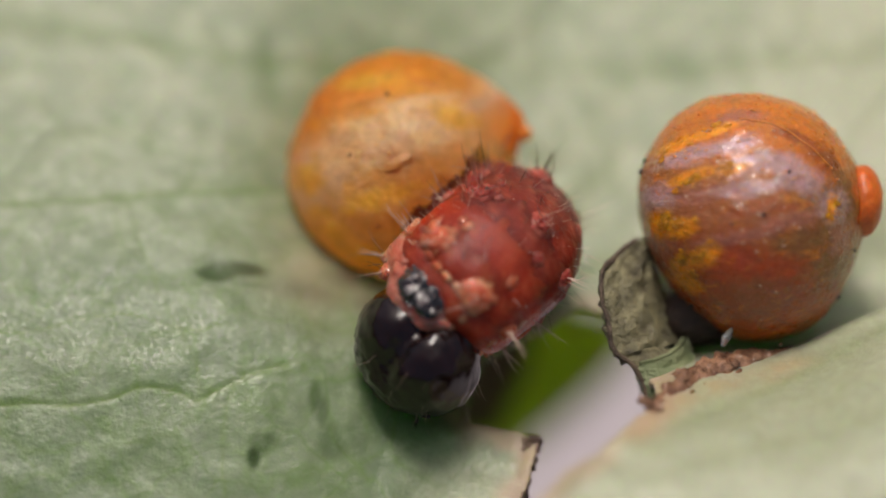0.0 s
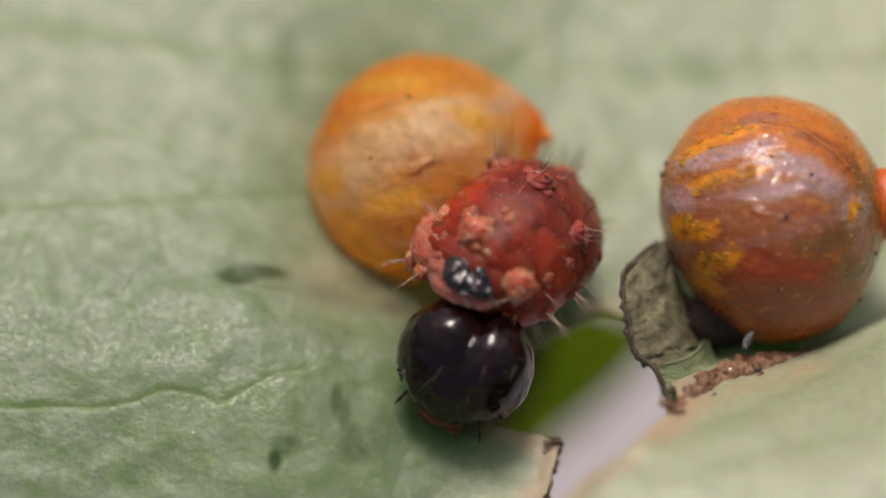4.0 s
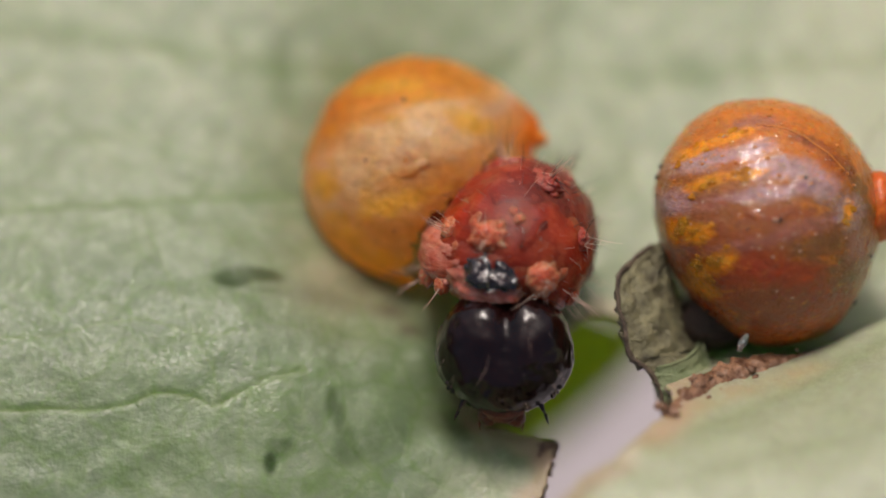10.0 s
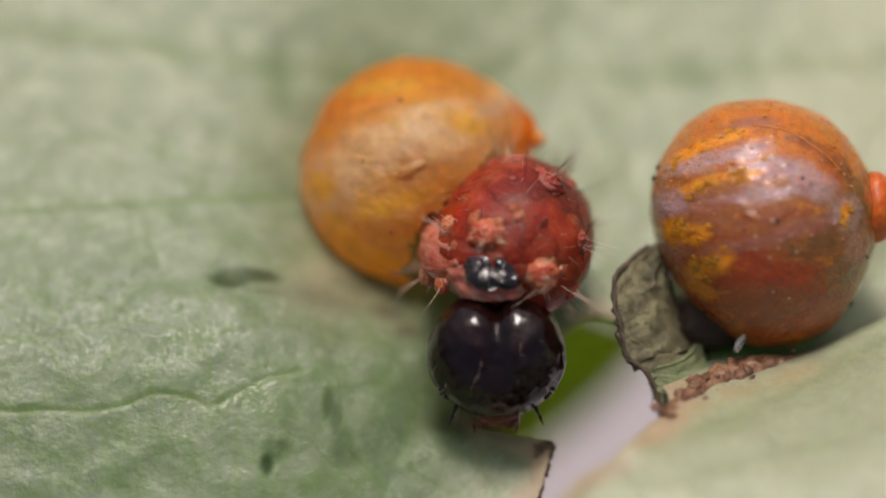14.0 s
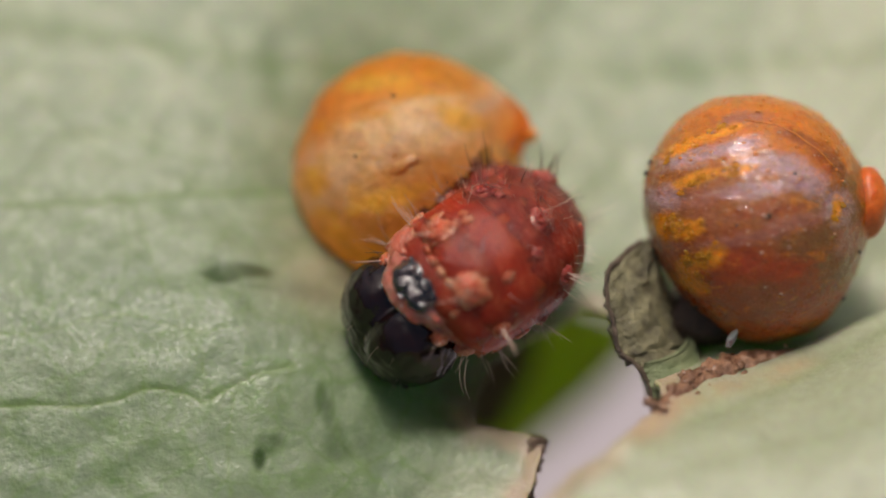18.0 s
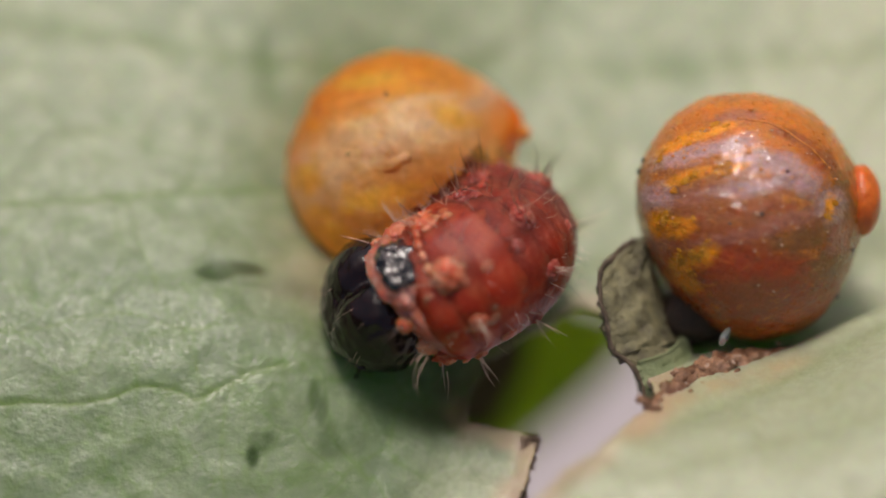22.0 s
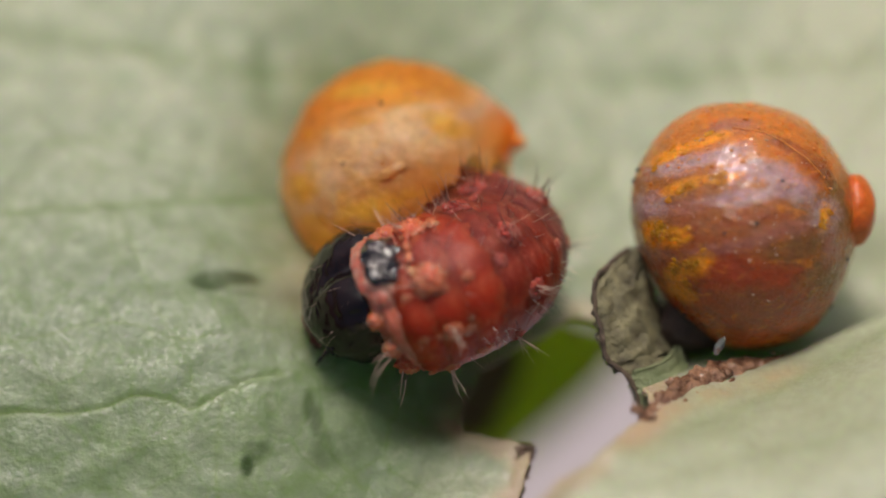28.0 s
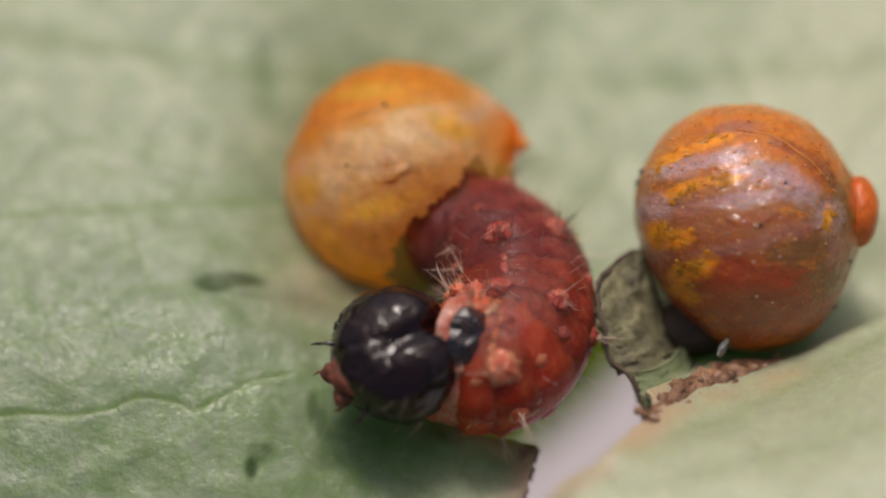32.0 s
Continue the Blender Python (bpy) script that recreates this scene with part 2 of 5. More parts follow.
def shell_material():
    """The hatched egg: thin amber shell, cream band, orange cap."""
    k = Mat("egg_shell_amber", 0.36)
    streak = k.stretch(0.9, 1.4, 1.0)
    warp = k.math("MULTIPLY_ADD", k.noise(1.4, 3, 0.5, streak), 0.6, -0.3)
    h = k.math("ADD", k.dot((-0.42, 1.0, 0.1)), warp)
    h = k.math("MULTIPLY_ADD", h, 0.42, 0.5)
    col = k.ramp(h, [(0.05, (0.96, 0.62, 0.17)), (0.30, (0.93, 0.56, 0.15)), (0.44, (0.90, 0.54, 0.20)),
                     (0.54, (0.86, 0.60, 0.29)), (0.66, (0.88, 0.64, 0.40)), (0.76, (0.90, 0.47, 0.12)),
                     (0.9, (0.90, 0.36, 0.035))])
    ylw = k.ramp(k.noise(2.2, 4, 0.65, streak, 0.6), [(0.52, 0.0), (0.62, 0.85)])
    col = k.mix(k.math("MULTIPLY", ylw, 0.6), col, (0.90, 0.48, 0.02))
    col = k.mix(k.math("MULTIPLY", k.near((-0.85, 0.55, 0.0), 0.3, 0.5), 0.8), col, (0.80, 0.25, 0.025))
    col = k.mix(k.math("MULTIPLY", k.near((0.30, -0.35, 0.9), 0.25, 0.45), 0.75), col, (0.62, 0.22, 0.03))
    col = k.mix(k.near((1.14, 0.36, 0.2), 0.20, 0.30), col, (0.90, 0.26, 0.012))
    rag = k.math("MULTIPLY_ADD", k.noise(4.5, 4, 0.7, streak, 0.5), 2.4, -1.2)
    for places, tint, share in ((AMBER, (0.70, 0.32, 0.05), 0.6), (ORANGE, (0.90, 0.38, 0.04), 0.55), (CREAM, (0.94, 0.70, 0.36), 0.75), (GOLD, (0.97, 0.58, 0.06), 0.85)):
        for p in places:
            col = k.mix(k.math("MULTIPLY", k.patch(*p, rag, 0.5), share), col, tint)
    mott = k.ramp(k.noise(6, 4, 0.6), [(0.3, 0.86), (0.7, 1.16)])
    col = k.mix(1.0, col, mott, "MULTIPLY")
    k.set("Base Color", col)
    k.sss(0.3, (0.4, 0.16, 0.03))
    k.translucent(0.6, col)
    k.set("Coat Weight", 0.3)
    k.set("Coat Roughness", 0.2)
    k.set("Roughness", k.ramp(k.noise(7, 4), [(0.35, 0.3), (0.65, 0.6)]))
    b = k.bump(k.noise(4, 5, 0.7, streak), 0.12, 0.6)
    k.bump(k.noise(20, 3, 0.7), 0.02, 0.6, b)
    return k.m


def plain_material(name, dark, light, scale, rough, bump=0.02, sss=None, fine=1.0, **sockets):
    k = Mat(name, rough, **sockets)
    n = k.noise(scale, 5, 0.65)
    col = k.mix(k.ramp(n, [(0.35, 0.0), (0.65, 1.0)]), dark, light)
    col = k.mix(1.0, col, k.ramp(k.noise(scale * 6, 3, 0.7), [(0.3, 0.82), (0.7, 1.14)]), "MULTIPLY")
    k.set("Base Color", col)
    if sss:
        k.sss(*sss)
    if bump:
        b = k.bump(n, bump * 2, 0.7)
        k.bump(k.noise(scale * 5, 3, 0.7), bump * fine, 0.8, b)
    return k.m


def flesh_material(name, dark, mid, light, scale, size, wet, ripple=18, film=0.022, grain=0.010, dorsal=None, bloom=None):
    """Wet translucent flesh; dorsal tints the back, bloom is the tint of pale fatty clumps under the skin."""
    k = Mat(name, 0.35)
    n = k.noise(scale, 4, 0.6, distort=0.5)
    col = k.ramp(n, [(0.22, dark), (0.5, mid), (0.78, light)])
    col = k.mix(1.0, col, k.ramp(k.noise(9, 3, 0.6), [(0.3, 0.86), (0.7, 1.14)]), "MULTIPLY")
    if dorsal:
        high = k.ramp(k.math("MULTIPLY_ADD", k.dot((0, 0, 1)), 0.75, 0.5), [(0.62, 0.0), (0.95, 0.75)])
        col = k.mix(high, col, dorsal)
    if bloom:
        clump = k.ramp(k.noise(3.2, 3, 0.55, distort=0.6), [(0.50, 0.0), (0.70, 0.55)])
        col = k.mix(clump, col, bloom)
        col = k.mix(k.ramp(k.noise(20, 3, 0.65), [(0.56, 0.0), (0.70, 0.35)]), col, bloom)
        col = k.mix(k.ramp(k.noise(15, 3, 0.65, distort=0.5), [(0.32, 0.5), (0.46, 0.0)]), col, dark)
    k.set("Base Color", col)
    k.sss(0.85, (size, size * 0.22, size * 0.12))
    k.set("Specular IOR Level", 0.05)
    k.set("Roughness", 0.5)
    b = k.bump(k.noise(3.5, 4, 0.65, k.stretch(1.0, 3.2, 1.0), 0.4), 0.036, 0.7)
    k.bump(k.noise(18, 3, 0.6), grain, 0.5, b)
    k.set("Coat Weight", wet)
    k.set("Coat Roughness", 0.06)
    k.set("Coat IOR", 1.5)
    k.glaze(ripple, film)
    return k.m


def wet_black_material():
    """Black plate under an uneven wet film."""
    k = Mat("shield_black", 0.25, Specular_IOR_Level=0.4)
    k.set("Base Color", k.ramp(k.noise(8, 4, 0.7), [(0.50, (0.004, 0.002, 0.002)), (0.75, (0.05, 0.028, 0.027))]))
    k.set("Coat Weight", 1.0)
    k.set("Coat Roughness", 0.06)
    k.set("Coat IOR", 1.6)
    k.glaze(8, 0.050)
    return k.m


LEAF = leaf_material()
EGG = egg_material()
SHELL = shell_material()
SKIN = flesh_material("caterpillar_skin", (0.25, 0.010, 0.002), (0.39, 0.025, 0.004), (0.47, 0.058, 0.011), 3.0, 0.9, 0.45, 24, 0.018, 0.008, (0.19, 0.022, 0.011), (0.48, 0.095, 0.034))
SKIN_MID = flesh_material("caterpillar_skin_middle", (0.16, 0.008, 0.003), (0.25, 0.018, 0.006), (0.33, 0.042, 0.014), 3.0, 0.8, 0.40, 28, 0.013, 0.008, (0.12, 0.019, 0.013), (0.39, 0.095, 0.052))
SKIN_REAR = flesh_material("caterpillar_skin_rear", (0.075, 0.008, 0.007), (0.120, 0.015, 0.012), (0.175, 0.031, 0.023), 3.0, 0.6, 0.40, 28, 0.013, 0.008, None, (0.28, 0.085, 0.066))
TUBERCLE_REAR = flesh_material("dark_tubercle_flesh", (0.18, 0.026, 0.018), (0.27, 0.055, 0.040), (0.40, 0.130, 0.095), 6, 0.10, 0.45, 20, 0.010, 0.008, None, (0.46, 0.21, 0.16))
COLLAR_SKIN = flesh_material("collar_flesh", (0.32, 0.050, 0.026), (0.45, 0.118, 0.072), (0.55, 0.230, 0.165), 4.0, 0.2, 0.75, 14, 0.012, 0.008, None, (0.52, 0.24, 0.17))
TUBERCLE = flesh_material("tubercle_flesh", (0.35, 0.050, 0.018), (0.47, 0.105, 0.046), (0.57, 0.230, 0.130), 6, 0.30, 0.8, 20, 0.016, 0.008, None, (0.62, 0.30, 0.18))
WET_SKIN = flesh_material("wet_pale_skin", (0.30, 0.055, 0.032), (0.40, 0.120, 0.082), (0.50, 0.24, 0.185), 6, 0.12, 1.0, 20, 0.014, 0.008, None, (0.52, 0.30, 0.24))
PALE_GRAIN = plain_material("pale_grain", (0.42, 0.24, 0.14), (0.64, 0.42, 0.30), 9, 0.12, 0.02)
HEAD = plain_material("head_capsule_black", (0.0045, 0.0018, 0.0016), (0.013, 0.004, 0.0035), 6, 0.10, 0.007, None, 0.06, Specular_IOR_Level=0.9, IOR=1.35)
SHIELD = wet_black_material()
MOUTH = plain_material("mouthparts_red_brown", (0.07, 0.014, 0.008), (0.20, 0.045, 0.020), 9, 0.3, 0.02, (0.3, (0.1, 0.04, 0.02)))
HAIR_DARK = plain_material("dark_bristle", (0.020, 0.008, 0.006), (0.05, 0.02, 0.014), 4, 0.3, 0)
HAIR_DULL = plain_material("dull_bristle", (0.17, 0.11, 0.08), (0.30, 0.20, 0.15), 4, 0.35, 0)
HAIR_PALE = plain_material("pale_bristle", (0.42, 0.27, 0.20), (0.62, 0.46, 0.36), 4, 0.35, 0)
TORN_TIP = plain_material("orange_torn_tip", (0.68, 0.13, 0.008), (0.85, 0.27, 0.018), 3, 0.35, 0.015, (0.5, (0.4, 0.12, 0.03)))
TIP = plain_material("orange_resin", (0.44, 0.070, 0.006), (0.58, 0.13, 0.012), 3, 0.35, 0.015, (0.5, (0.4, 0.12, 0.03)))
SPECK = plain_material("black_speck", (0.012, 0.008, 0.006), (0.03, 0.02, 0.015), 9, 0.5, 0.02)
FLECK = plain_material("yellow_resin", (0.56, 0.17, 0.008), (0.76, 0.29, 0.012), 7, 0.15, 0.04, (0.4, (0.3, 0.12, 0.02)))
DRY = plain_material("dried_leaf", (0.085, 0.075, 0.042), (0.27, 0.25, 0.13), 4, 0.42, 0.06)
DRY_EDGE = plain_material("scorched_edge", (0.05, 0.035, 0.022), (0.16, 0.115, 0.075), 9, 0.6, 0.04)
BROWN = plain_material("brown_resin_crust", (0.15, 0.066, 0.032), (0.42, 0.23, 0.13), 9, 0.15, 0.04, None, Coat_Weight=0.6, Coat_Roughness=0.12)
GREEN_FLAP = plain_material("living_flap", (0.15, 0.19, 0.085), (0.25, 0.28, 0.15), 4, 0.5, 0.04)
LOWER = plain_material("fresh_green_leaf", (0.24, 0.27, 0.016), (0.31, 0.34, 0.026), 1.5, 0.5, 0.02, (0.5, (0.3, 0.5, 0.05)))
DARK_STRIP = plain_material("dark_brown_strip", (0.06, 0.038, 0.024), (0.12, 0.08, 0.05), 2, 0.6, 0.03)
BORDER = plain_material("dried_border", (0.20, 0.125, 0.085), (0.36, 0.26, 0.19), 6, 0.5, 0.05)
PAPER = plain_material("pale_tabletop", (0.315, 0.284, 0.298), (0.352, 0.318, 0.334), 0.05, 0.7, 0.02)
CRUMB = plain_material("resin_crumb", (0.42, 0.12, 0.015), (0.66, 0.24, 0.03), 6, 0.3, 0.02)
GAP_SHADE = plain_material("gap_shade_black", (0.012, 0.007, 0.005), (0.04, 0.02, 0.012), 6, 0.3, 0.04)
DROP = Mat("clear_droplet", 0.03, Base_Color=(0.80, 0.82, 0.82), Transmission_Weight=0.9, IOR=1.33).m


# ---- building helpers ----
def shape(name, verts, faces, material, parent=None, label="", smooth=True):
    """One mesh object from vertices in millimetres."""
    me = bpy.data.meshes.new(name)
    me.from_pydata([(v[0] * MM, v[1] * MM, v[2] * MM) for v in verts], [], faces)
    me.materials.append(material)
    if smooth:
        me.shade_smooth()
    me.update()
    ob = new(name, me)
    if parent is not None:
        ob.parent = parent
    if label:
        tagged(ob, label)
    return ob


def ball(fn, nu=32, nv=20, keep=None):
    """Vertices and faces of a closed round body; fn turns a unit direction into a point."""
    verts = [fn(Vector((0, 0, 1)))]
    dirs = [Vector((0, 0, 1))]
    for j in range(1, nv):
        a = math.pi * j / nv
        for i in range(nu):
            b = 2 * math.pi * i / nu
            d = Vector((math.sin(a) * math.cos(b), math.sin(a) * math.sin(b), math.cos(a)))
            dirs.append(d)
            verts.append(fn(d))
    verts.append(fn(Vector((0, 0, -1))))
    dirs.append(Vector((0, 0, -1)))
    faces = []
    last = len(verts) - 1
    for i in range(nu):
        k = (i + 1) % nu
        faces.append((0, 1 + i, 1 + k))
        for j in range(nv - 2):
            p = 1 + j * nu
            faces.append((p + i, p + nu + i, p + nu + k, p + k))
        p = 1 + (nv - 2) * nu
        faces.append((p + i, last, p + k))
    if keep:
        faces = [f for f in faces if keep(sum((dirs[v] for v in f), Vector()).normalized())]
    return verts, faces


def joined(pieces):
    verts, faces = [], []
    for v, f in pieces:
        n = len(verts)
        verts.extend(v)
        faces.extend(tuple(i + n for i in q) for q in f)
    return verts, faces


def lump(d, amount, scale, seed=0.0):
    return 1 + amount * noise.fractal(d * scale + Vector((seed, seed * 1.7, -seed)), 0.8, 2.1, 4)


def blob(centre, radii, amount=0.08, scale=2.0, seed=0.0, nu=14, nv=9, turn=None):
    c, r = Vector(centre), Vector(radii)

    def fn(d):
        p = Vector((d.x * r.x, d.y * r.y, d.z * r.z)) * lump(d, amount, scale, seed)
        return c + (turn @ p if turn else p)
    return ball(fn, nu, nv)


def bristle(root, tip, r0, bend=0.0, sides=5, steps=4):
    """A tapered hair that bends a little on its way."""
    a, b = Vector(root), Vector(tip)
    ax = (b - a).normalized()
    u = ax.orthogonal().normalized()
    v = ax.cross(u)
    verts, faces = [], []
    for j in range(steps + 1):
        t = j / steps
        c = a.lerp(b, t) + u * bend * t * (1 - t) * (b - a).length * 2
        r = r0 * (1 - 0.85 * t)
        for i in range(sides):
            w = 2 * math.pi * i / sides
            verts.append(c + u * r * math.cos(w) + v * r * math.sin(w))
    for j in range(steps):
        for i in range(sides):
            k = (i + 1) % sides
            faces.append((j * sides + i, j * sides + k, (j + 1) * sides + k, (j + 1) * sides + i))
    faces.append(tuple(reversed(range(sides))))
    faces.append(tuple(steps * sides + i for i in range(sides)))
    return verts, faces


def tube(points, radius, sides=10, rough=0.0, seed=0.0):
    """A lumpy rod along points; radius is a function of the way along, 0 to 1."""
    verts, faces = [], []
    n = len(points)
    for j, p in enumerate(points):
        a, b = Vector(points[max(j - 1, 0)]), Vector(points[min(j + 1, n - 1)])
        ax = (b - a).normalized()
        u = ax.cross(Vector((0, 0, 1))).normalized()
        v = u.cross(ax)
        for i in range(sides):
            w = 2 * math.pi * i / sides
            d = u * math.cos(w) + v * math.sin(w)
            r = radius(j / (n - 1)) * (1 + rough * noise.noise(Vector(p) * 9 + d * 2 + Vector((seed, 0, 0))))
            verts.append(Vector(p) + d * r)
    for j in range(n - 1):
        for i in range(sides):
            k = (i + 1) % sides
            faces.append((j * sides + i, j * sides + k, (j + 1) * sides + k, (j + 1) * sides + i))
    faces.append(tuple(reversed(range(sides))))
    faces.append(tuple((n - 1) * sides + i for i in range(sides)))
    return verts, faces


def curve_points(knots, n):
    """A smooth line through knots."""
    ks = [Vector(k) for k in knots]
    out = []
    m = len(ks) - 1
    for i in range(n):
        t = i / (n - 1) * m
        j = min(int(t), m - 1)
        f = t - j
        p0, p1, p2, p3 = ks[max(j - 1, 0)], ks[j], ks[j + 1], ks[min(j + 2, m)]
        out.append(0.5 * (2 * p1 + (p2 - p0) * f + (2 * p0 - 5 * p1 + 4 * p2 - p3) * f * f + (3 * p1 - p0 - 3 * p2 + p3) * f ** 3))
    return out


def step(a, b, x):
    t = np.clip((x - a) / (b - a), 0, 1)
    return t * t * (3 - 2 * t)


# ---- the leaf: one sheet with a torn slit, dipping under the hatched egg, rising into a lobe ----
def base_height(x, y):
    return (-0.1 - 0.7 * step(-2, 1.6, x) - 0.55 * np.exp(-((x + 0.2) ** 2 + (y - 1.0) ** 2) / (2 * 0.95 ** 2))
            - 0.5 * step(-0.5, -3.4, y) * step(1.6, -0.8, x))


def lobe_height(x, y):
    """The near lobe; beside the whole egg it ends in a crest with a shaded dip behind."""
    front = (x - 3.23) * 0.454 - (y + 1.03) * 0.891
    crest = 0.34 * step(3.0, 4.4, x) * step(-0.30, 0.04, front) * step(3.2, 0.5, front) + 0.05 * step(2.7, 3.2, x) * np.exp(-(front / 0.12) ** 2)
    return -0.85 + 1.45 * step(0.4, -2.8, y) + crest - 0.16 * step(2.6, 3.1, x) * step(0.02, -0.30, front) * step(-1.4, -0.6, front)


SLIT_A, SLIT_B = np.array((0.8, -2.75)), np.array((2.3, -1.15))


def leaf_height(x, y):
    d = SLIT_B - SLIT_A
    d = d / np.hypot(*d)
    side = (x - SLIT_A[0]) * d[1] - (y - SLIT_A[1]) * d[0] + 0.12
    along = (x - SLIT_A[0]) * d[0] + (y - SLIT_A[1]) * d[1]
    width = 0.1 + 1.1 * step(1.8, 4.0, along)
    w = step(-width, width, side)
    r = np.hypot(x, y)
    return base_height(x, y) * (1 - w) + lobe_height(x, y) * w - 0.012 * np.maximum(r - 6, 0) ** 2


# lip of the lower torn tongue; behind it the leaf sags into a hollow with painted shade under the caterpillar
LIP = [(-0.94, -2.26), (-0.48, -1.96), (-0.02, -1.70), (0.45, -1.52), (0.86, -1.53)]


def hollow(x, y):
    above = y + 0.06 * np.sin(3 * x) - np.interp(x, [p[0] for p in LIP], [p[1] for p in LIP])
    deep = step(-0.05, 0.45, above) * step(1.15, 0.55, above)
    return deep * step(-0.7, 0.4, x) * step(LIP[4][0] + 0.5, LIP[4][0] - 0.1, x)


LEFT_RIM = [(0.40, -1.46), (0.83, -1.53), (1.04, -1.59), (0.96, -1.87), (0.92, -2.05), (0.78, -2.40)]
LOBE_RIM = [(0.18, -3.57), (0.57, -3.21), (1.02, -2.85), (1.50, -2.41), (1.89, -1.95), (2.06, -1.70)]
TOP_RIM = [(1.95, -0.75), (1.62, -0.25), (1.46, -0.18), (1.02, -0.46), (0.55, -0.78), (0.38, -1.16)]


def slit_outline():
    pts = [*LEFT_RIM, (0.3, -3.3), *LOBE_RIM, *TOP_RIM]
    out = []
    for i, p in enumerate(pts):
        a, b = np.array(p), np.array(pts[(i + 1) % len(pts)])
        n = max(2, int(np.hypot(*(b - a)) / 0.04))
        for j in range(n):
            q = a + (b - a) * j / n
            s = noise.noise(Vector((q[0] * 7, q[1] * 7, 3.1)))
            q2 = np.array((b - a)[::-1] * (1, -1)) / max(np.hypot(*(b - a)), 1e-6)
            out.append(q + q2 * 0.03 * s)
    return np.array(out)


def inside(x, y, poly):
    res = np.zeros(x.shape, bool)
    px, py = poly[:, 0], poly[:, 1]
    qx, qy = np.roll(px, -1), np.roll(py, -1)
    for a, b, c, d in zip(px, py, qx, qy):
        if b != d:
            cross = ((b > y) != (d > y)) & (x < (c - a) * (y - b) / (d - b) + a)
            res ^= cross
    return res


VEINS = [
    ([(-4.42, 0.45), (-4.11, 0.48), (-3.59, 0.52), (-2.80, 0.60), (-2.13, 0.67), (-1.40, 0.82)], 0.026, 1.0),
    ([(-4.33, -1.51), (-4.02, -1.52), (-3.00, -1.49), (-2.59, -1.35), (-2.25, -1.41), (-2.07, -1.47), (-1.82, -1.35), (-1.56, -1.18), (-1.26, -1.10)], 0.028, 0.85),
    ([(-4.54, 2.58), (-4.22, 2.55), (-3.62, 2.54), (-2.60, 2.33), (-1.79, 2.15), (-1.20, 2.14), (0.09, 2.41), (1.61, 2.47), (2.82, 2.54), (4.57, 2.68)], 0.11, 0.42),
    ([(-4.25, -0.82), (-3.74, -0.83), (-3.22, -0.72), (-2.71, -0.65), (-2.19, -0.81), (-1.88, -0.75)], 0.018, 0.7),
    ([(-2.07, -1.47), (-2.12, -1.09), (-2.35, -0.64), (-2.57, -0.11), (-2.80, 0.60)], 0.018, 0.6),
    ([(-4.37, 1.32), (-3.62, 1.30), (-2.99, 1.29), (-2.03, 0.97)], 0.03, 0.35),
    ([(-1.77, -1.35), (-1.86, -1.82), (-1.81, -2.33), (-1.75, -2.73)], 0.018, 0.6),
    ([(-1.10, -1.10), (-0.95, -1.44), (-0.74, -1.83), (-0.43, -2.22)], 0.03, 0.15),
    ([(1.18, 2.87), (1.50, 2.01), (1.80, 1.12)], 0.05, 0.3),
    ([(1.98, -2.16), (2.60, -1.85), (3.41, -1.33), (4.35, -0.69)], 0.16, 0.28),
    ([(1.36, -2.96), (2.32, -2.56), (3.18, -2.30), (4.19, -2.09)], 0.12, 0.15),
    ([(3.04, -2.96), (3.49, -2.09), (3.99, -1.15)], 0.10, 0.08),
]
MARKS = [
    ((-1.93, -0.20), 0.12, 0.060, 1.0), ((-1.70, -0.13), 0.20, 0.062, 1.0), ((-1.62, -0.30), 0.14, 0.03, 0.3),
    ((-1.52, -1.84), 0.08, 0.10, 0.45), ((-1.57, -1.98), 0.05, 0.10, 0.85), ((-1.44, -1.80), 0.08, 0.05, 0.5),
    ((-1.02, -1.37), 0.05, 0.13, 0.5), ((-0.95, -1.52), 0.045, 0.13, 0.5), ((-0.87, -1.73), 0.08, 0.16, 0.38), ((-0.88, -1.85), 0.10, 0.08, 0.4),
    ((-0.54, -1.60), 0.2, 0.16, 0.22), ((-1.16, -0.80), 0.1, 0.2, 0.2), ((-1.30, 0.88), 0.2, 0.08, 0.2),
]


def along_line(x, y, line):
    pts = [Vector((*p, 0)) for p in line]
    pts = curve_points(pts, 12 * len(line))
    best = np.full(x.shape, 9.0)
    for a, b in zip(pts, pts[1:]):
        ax, ay, dx, dy = a.x, a.y, b.x - a.x, b.y - a.y
        t = np.clip(((x - ax) * dx + (y - ay) * dy) / (dx * dx + dy * dy + 1e-12), 0, 1)
        best = np.minimum(best, np.hypot(x - ax - t * dx, y - ay - t * dy))
    return best


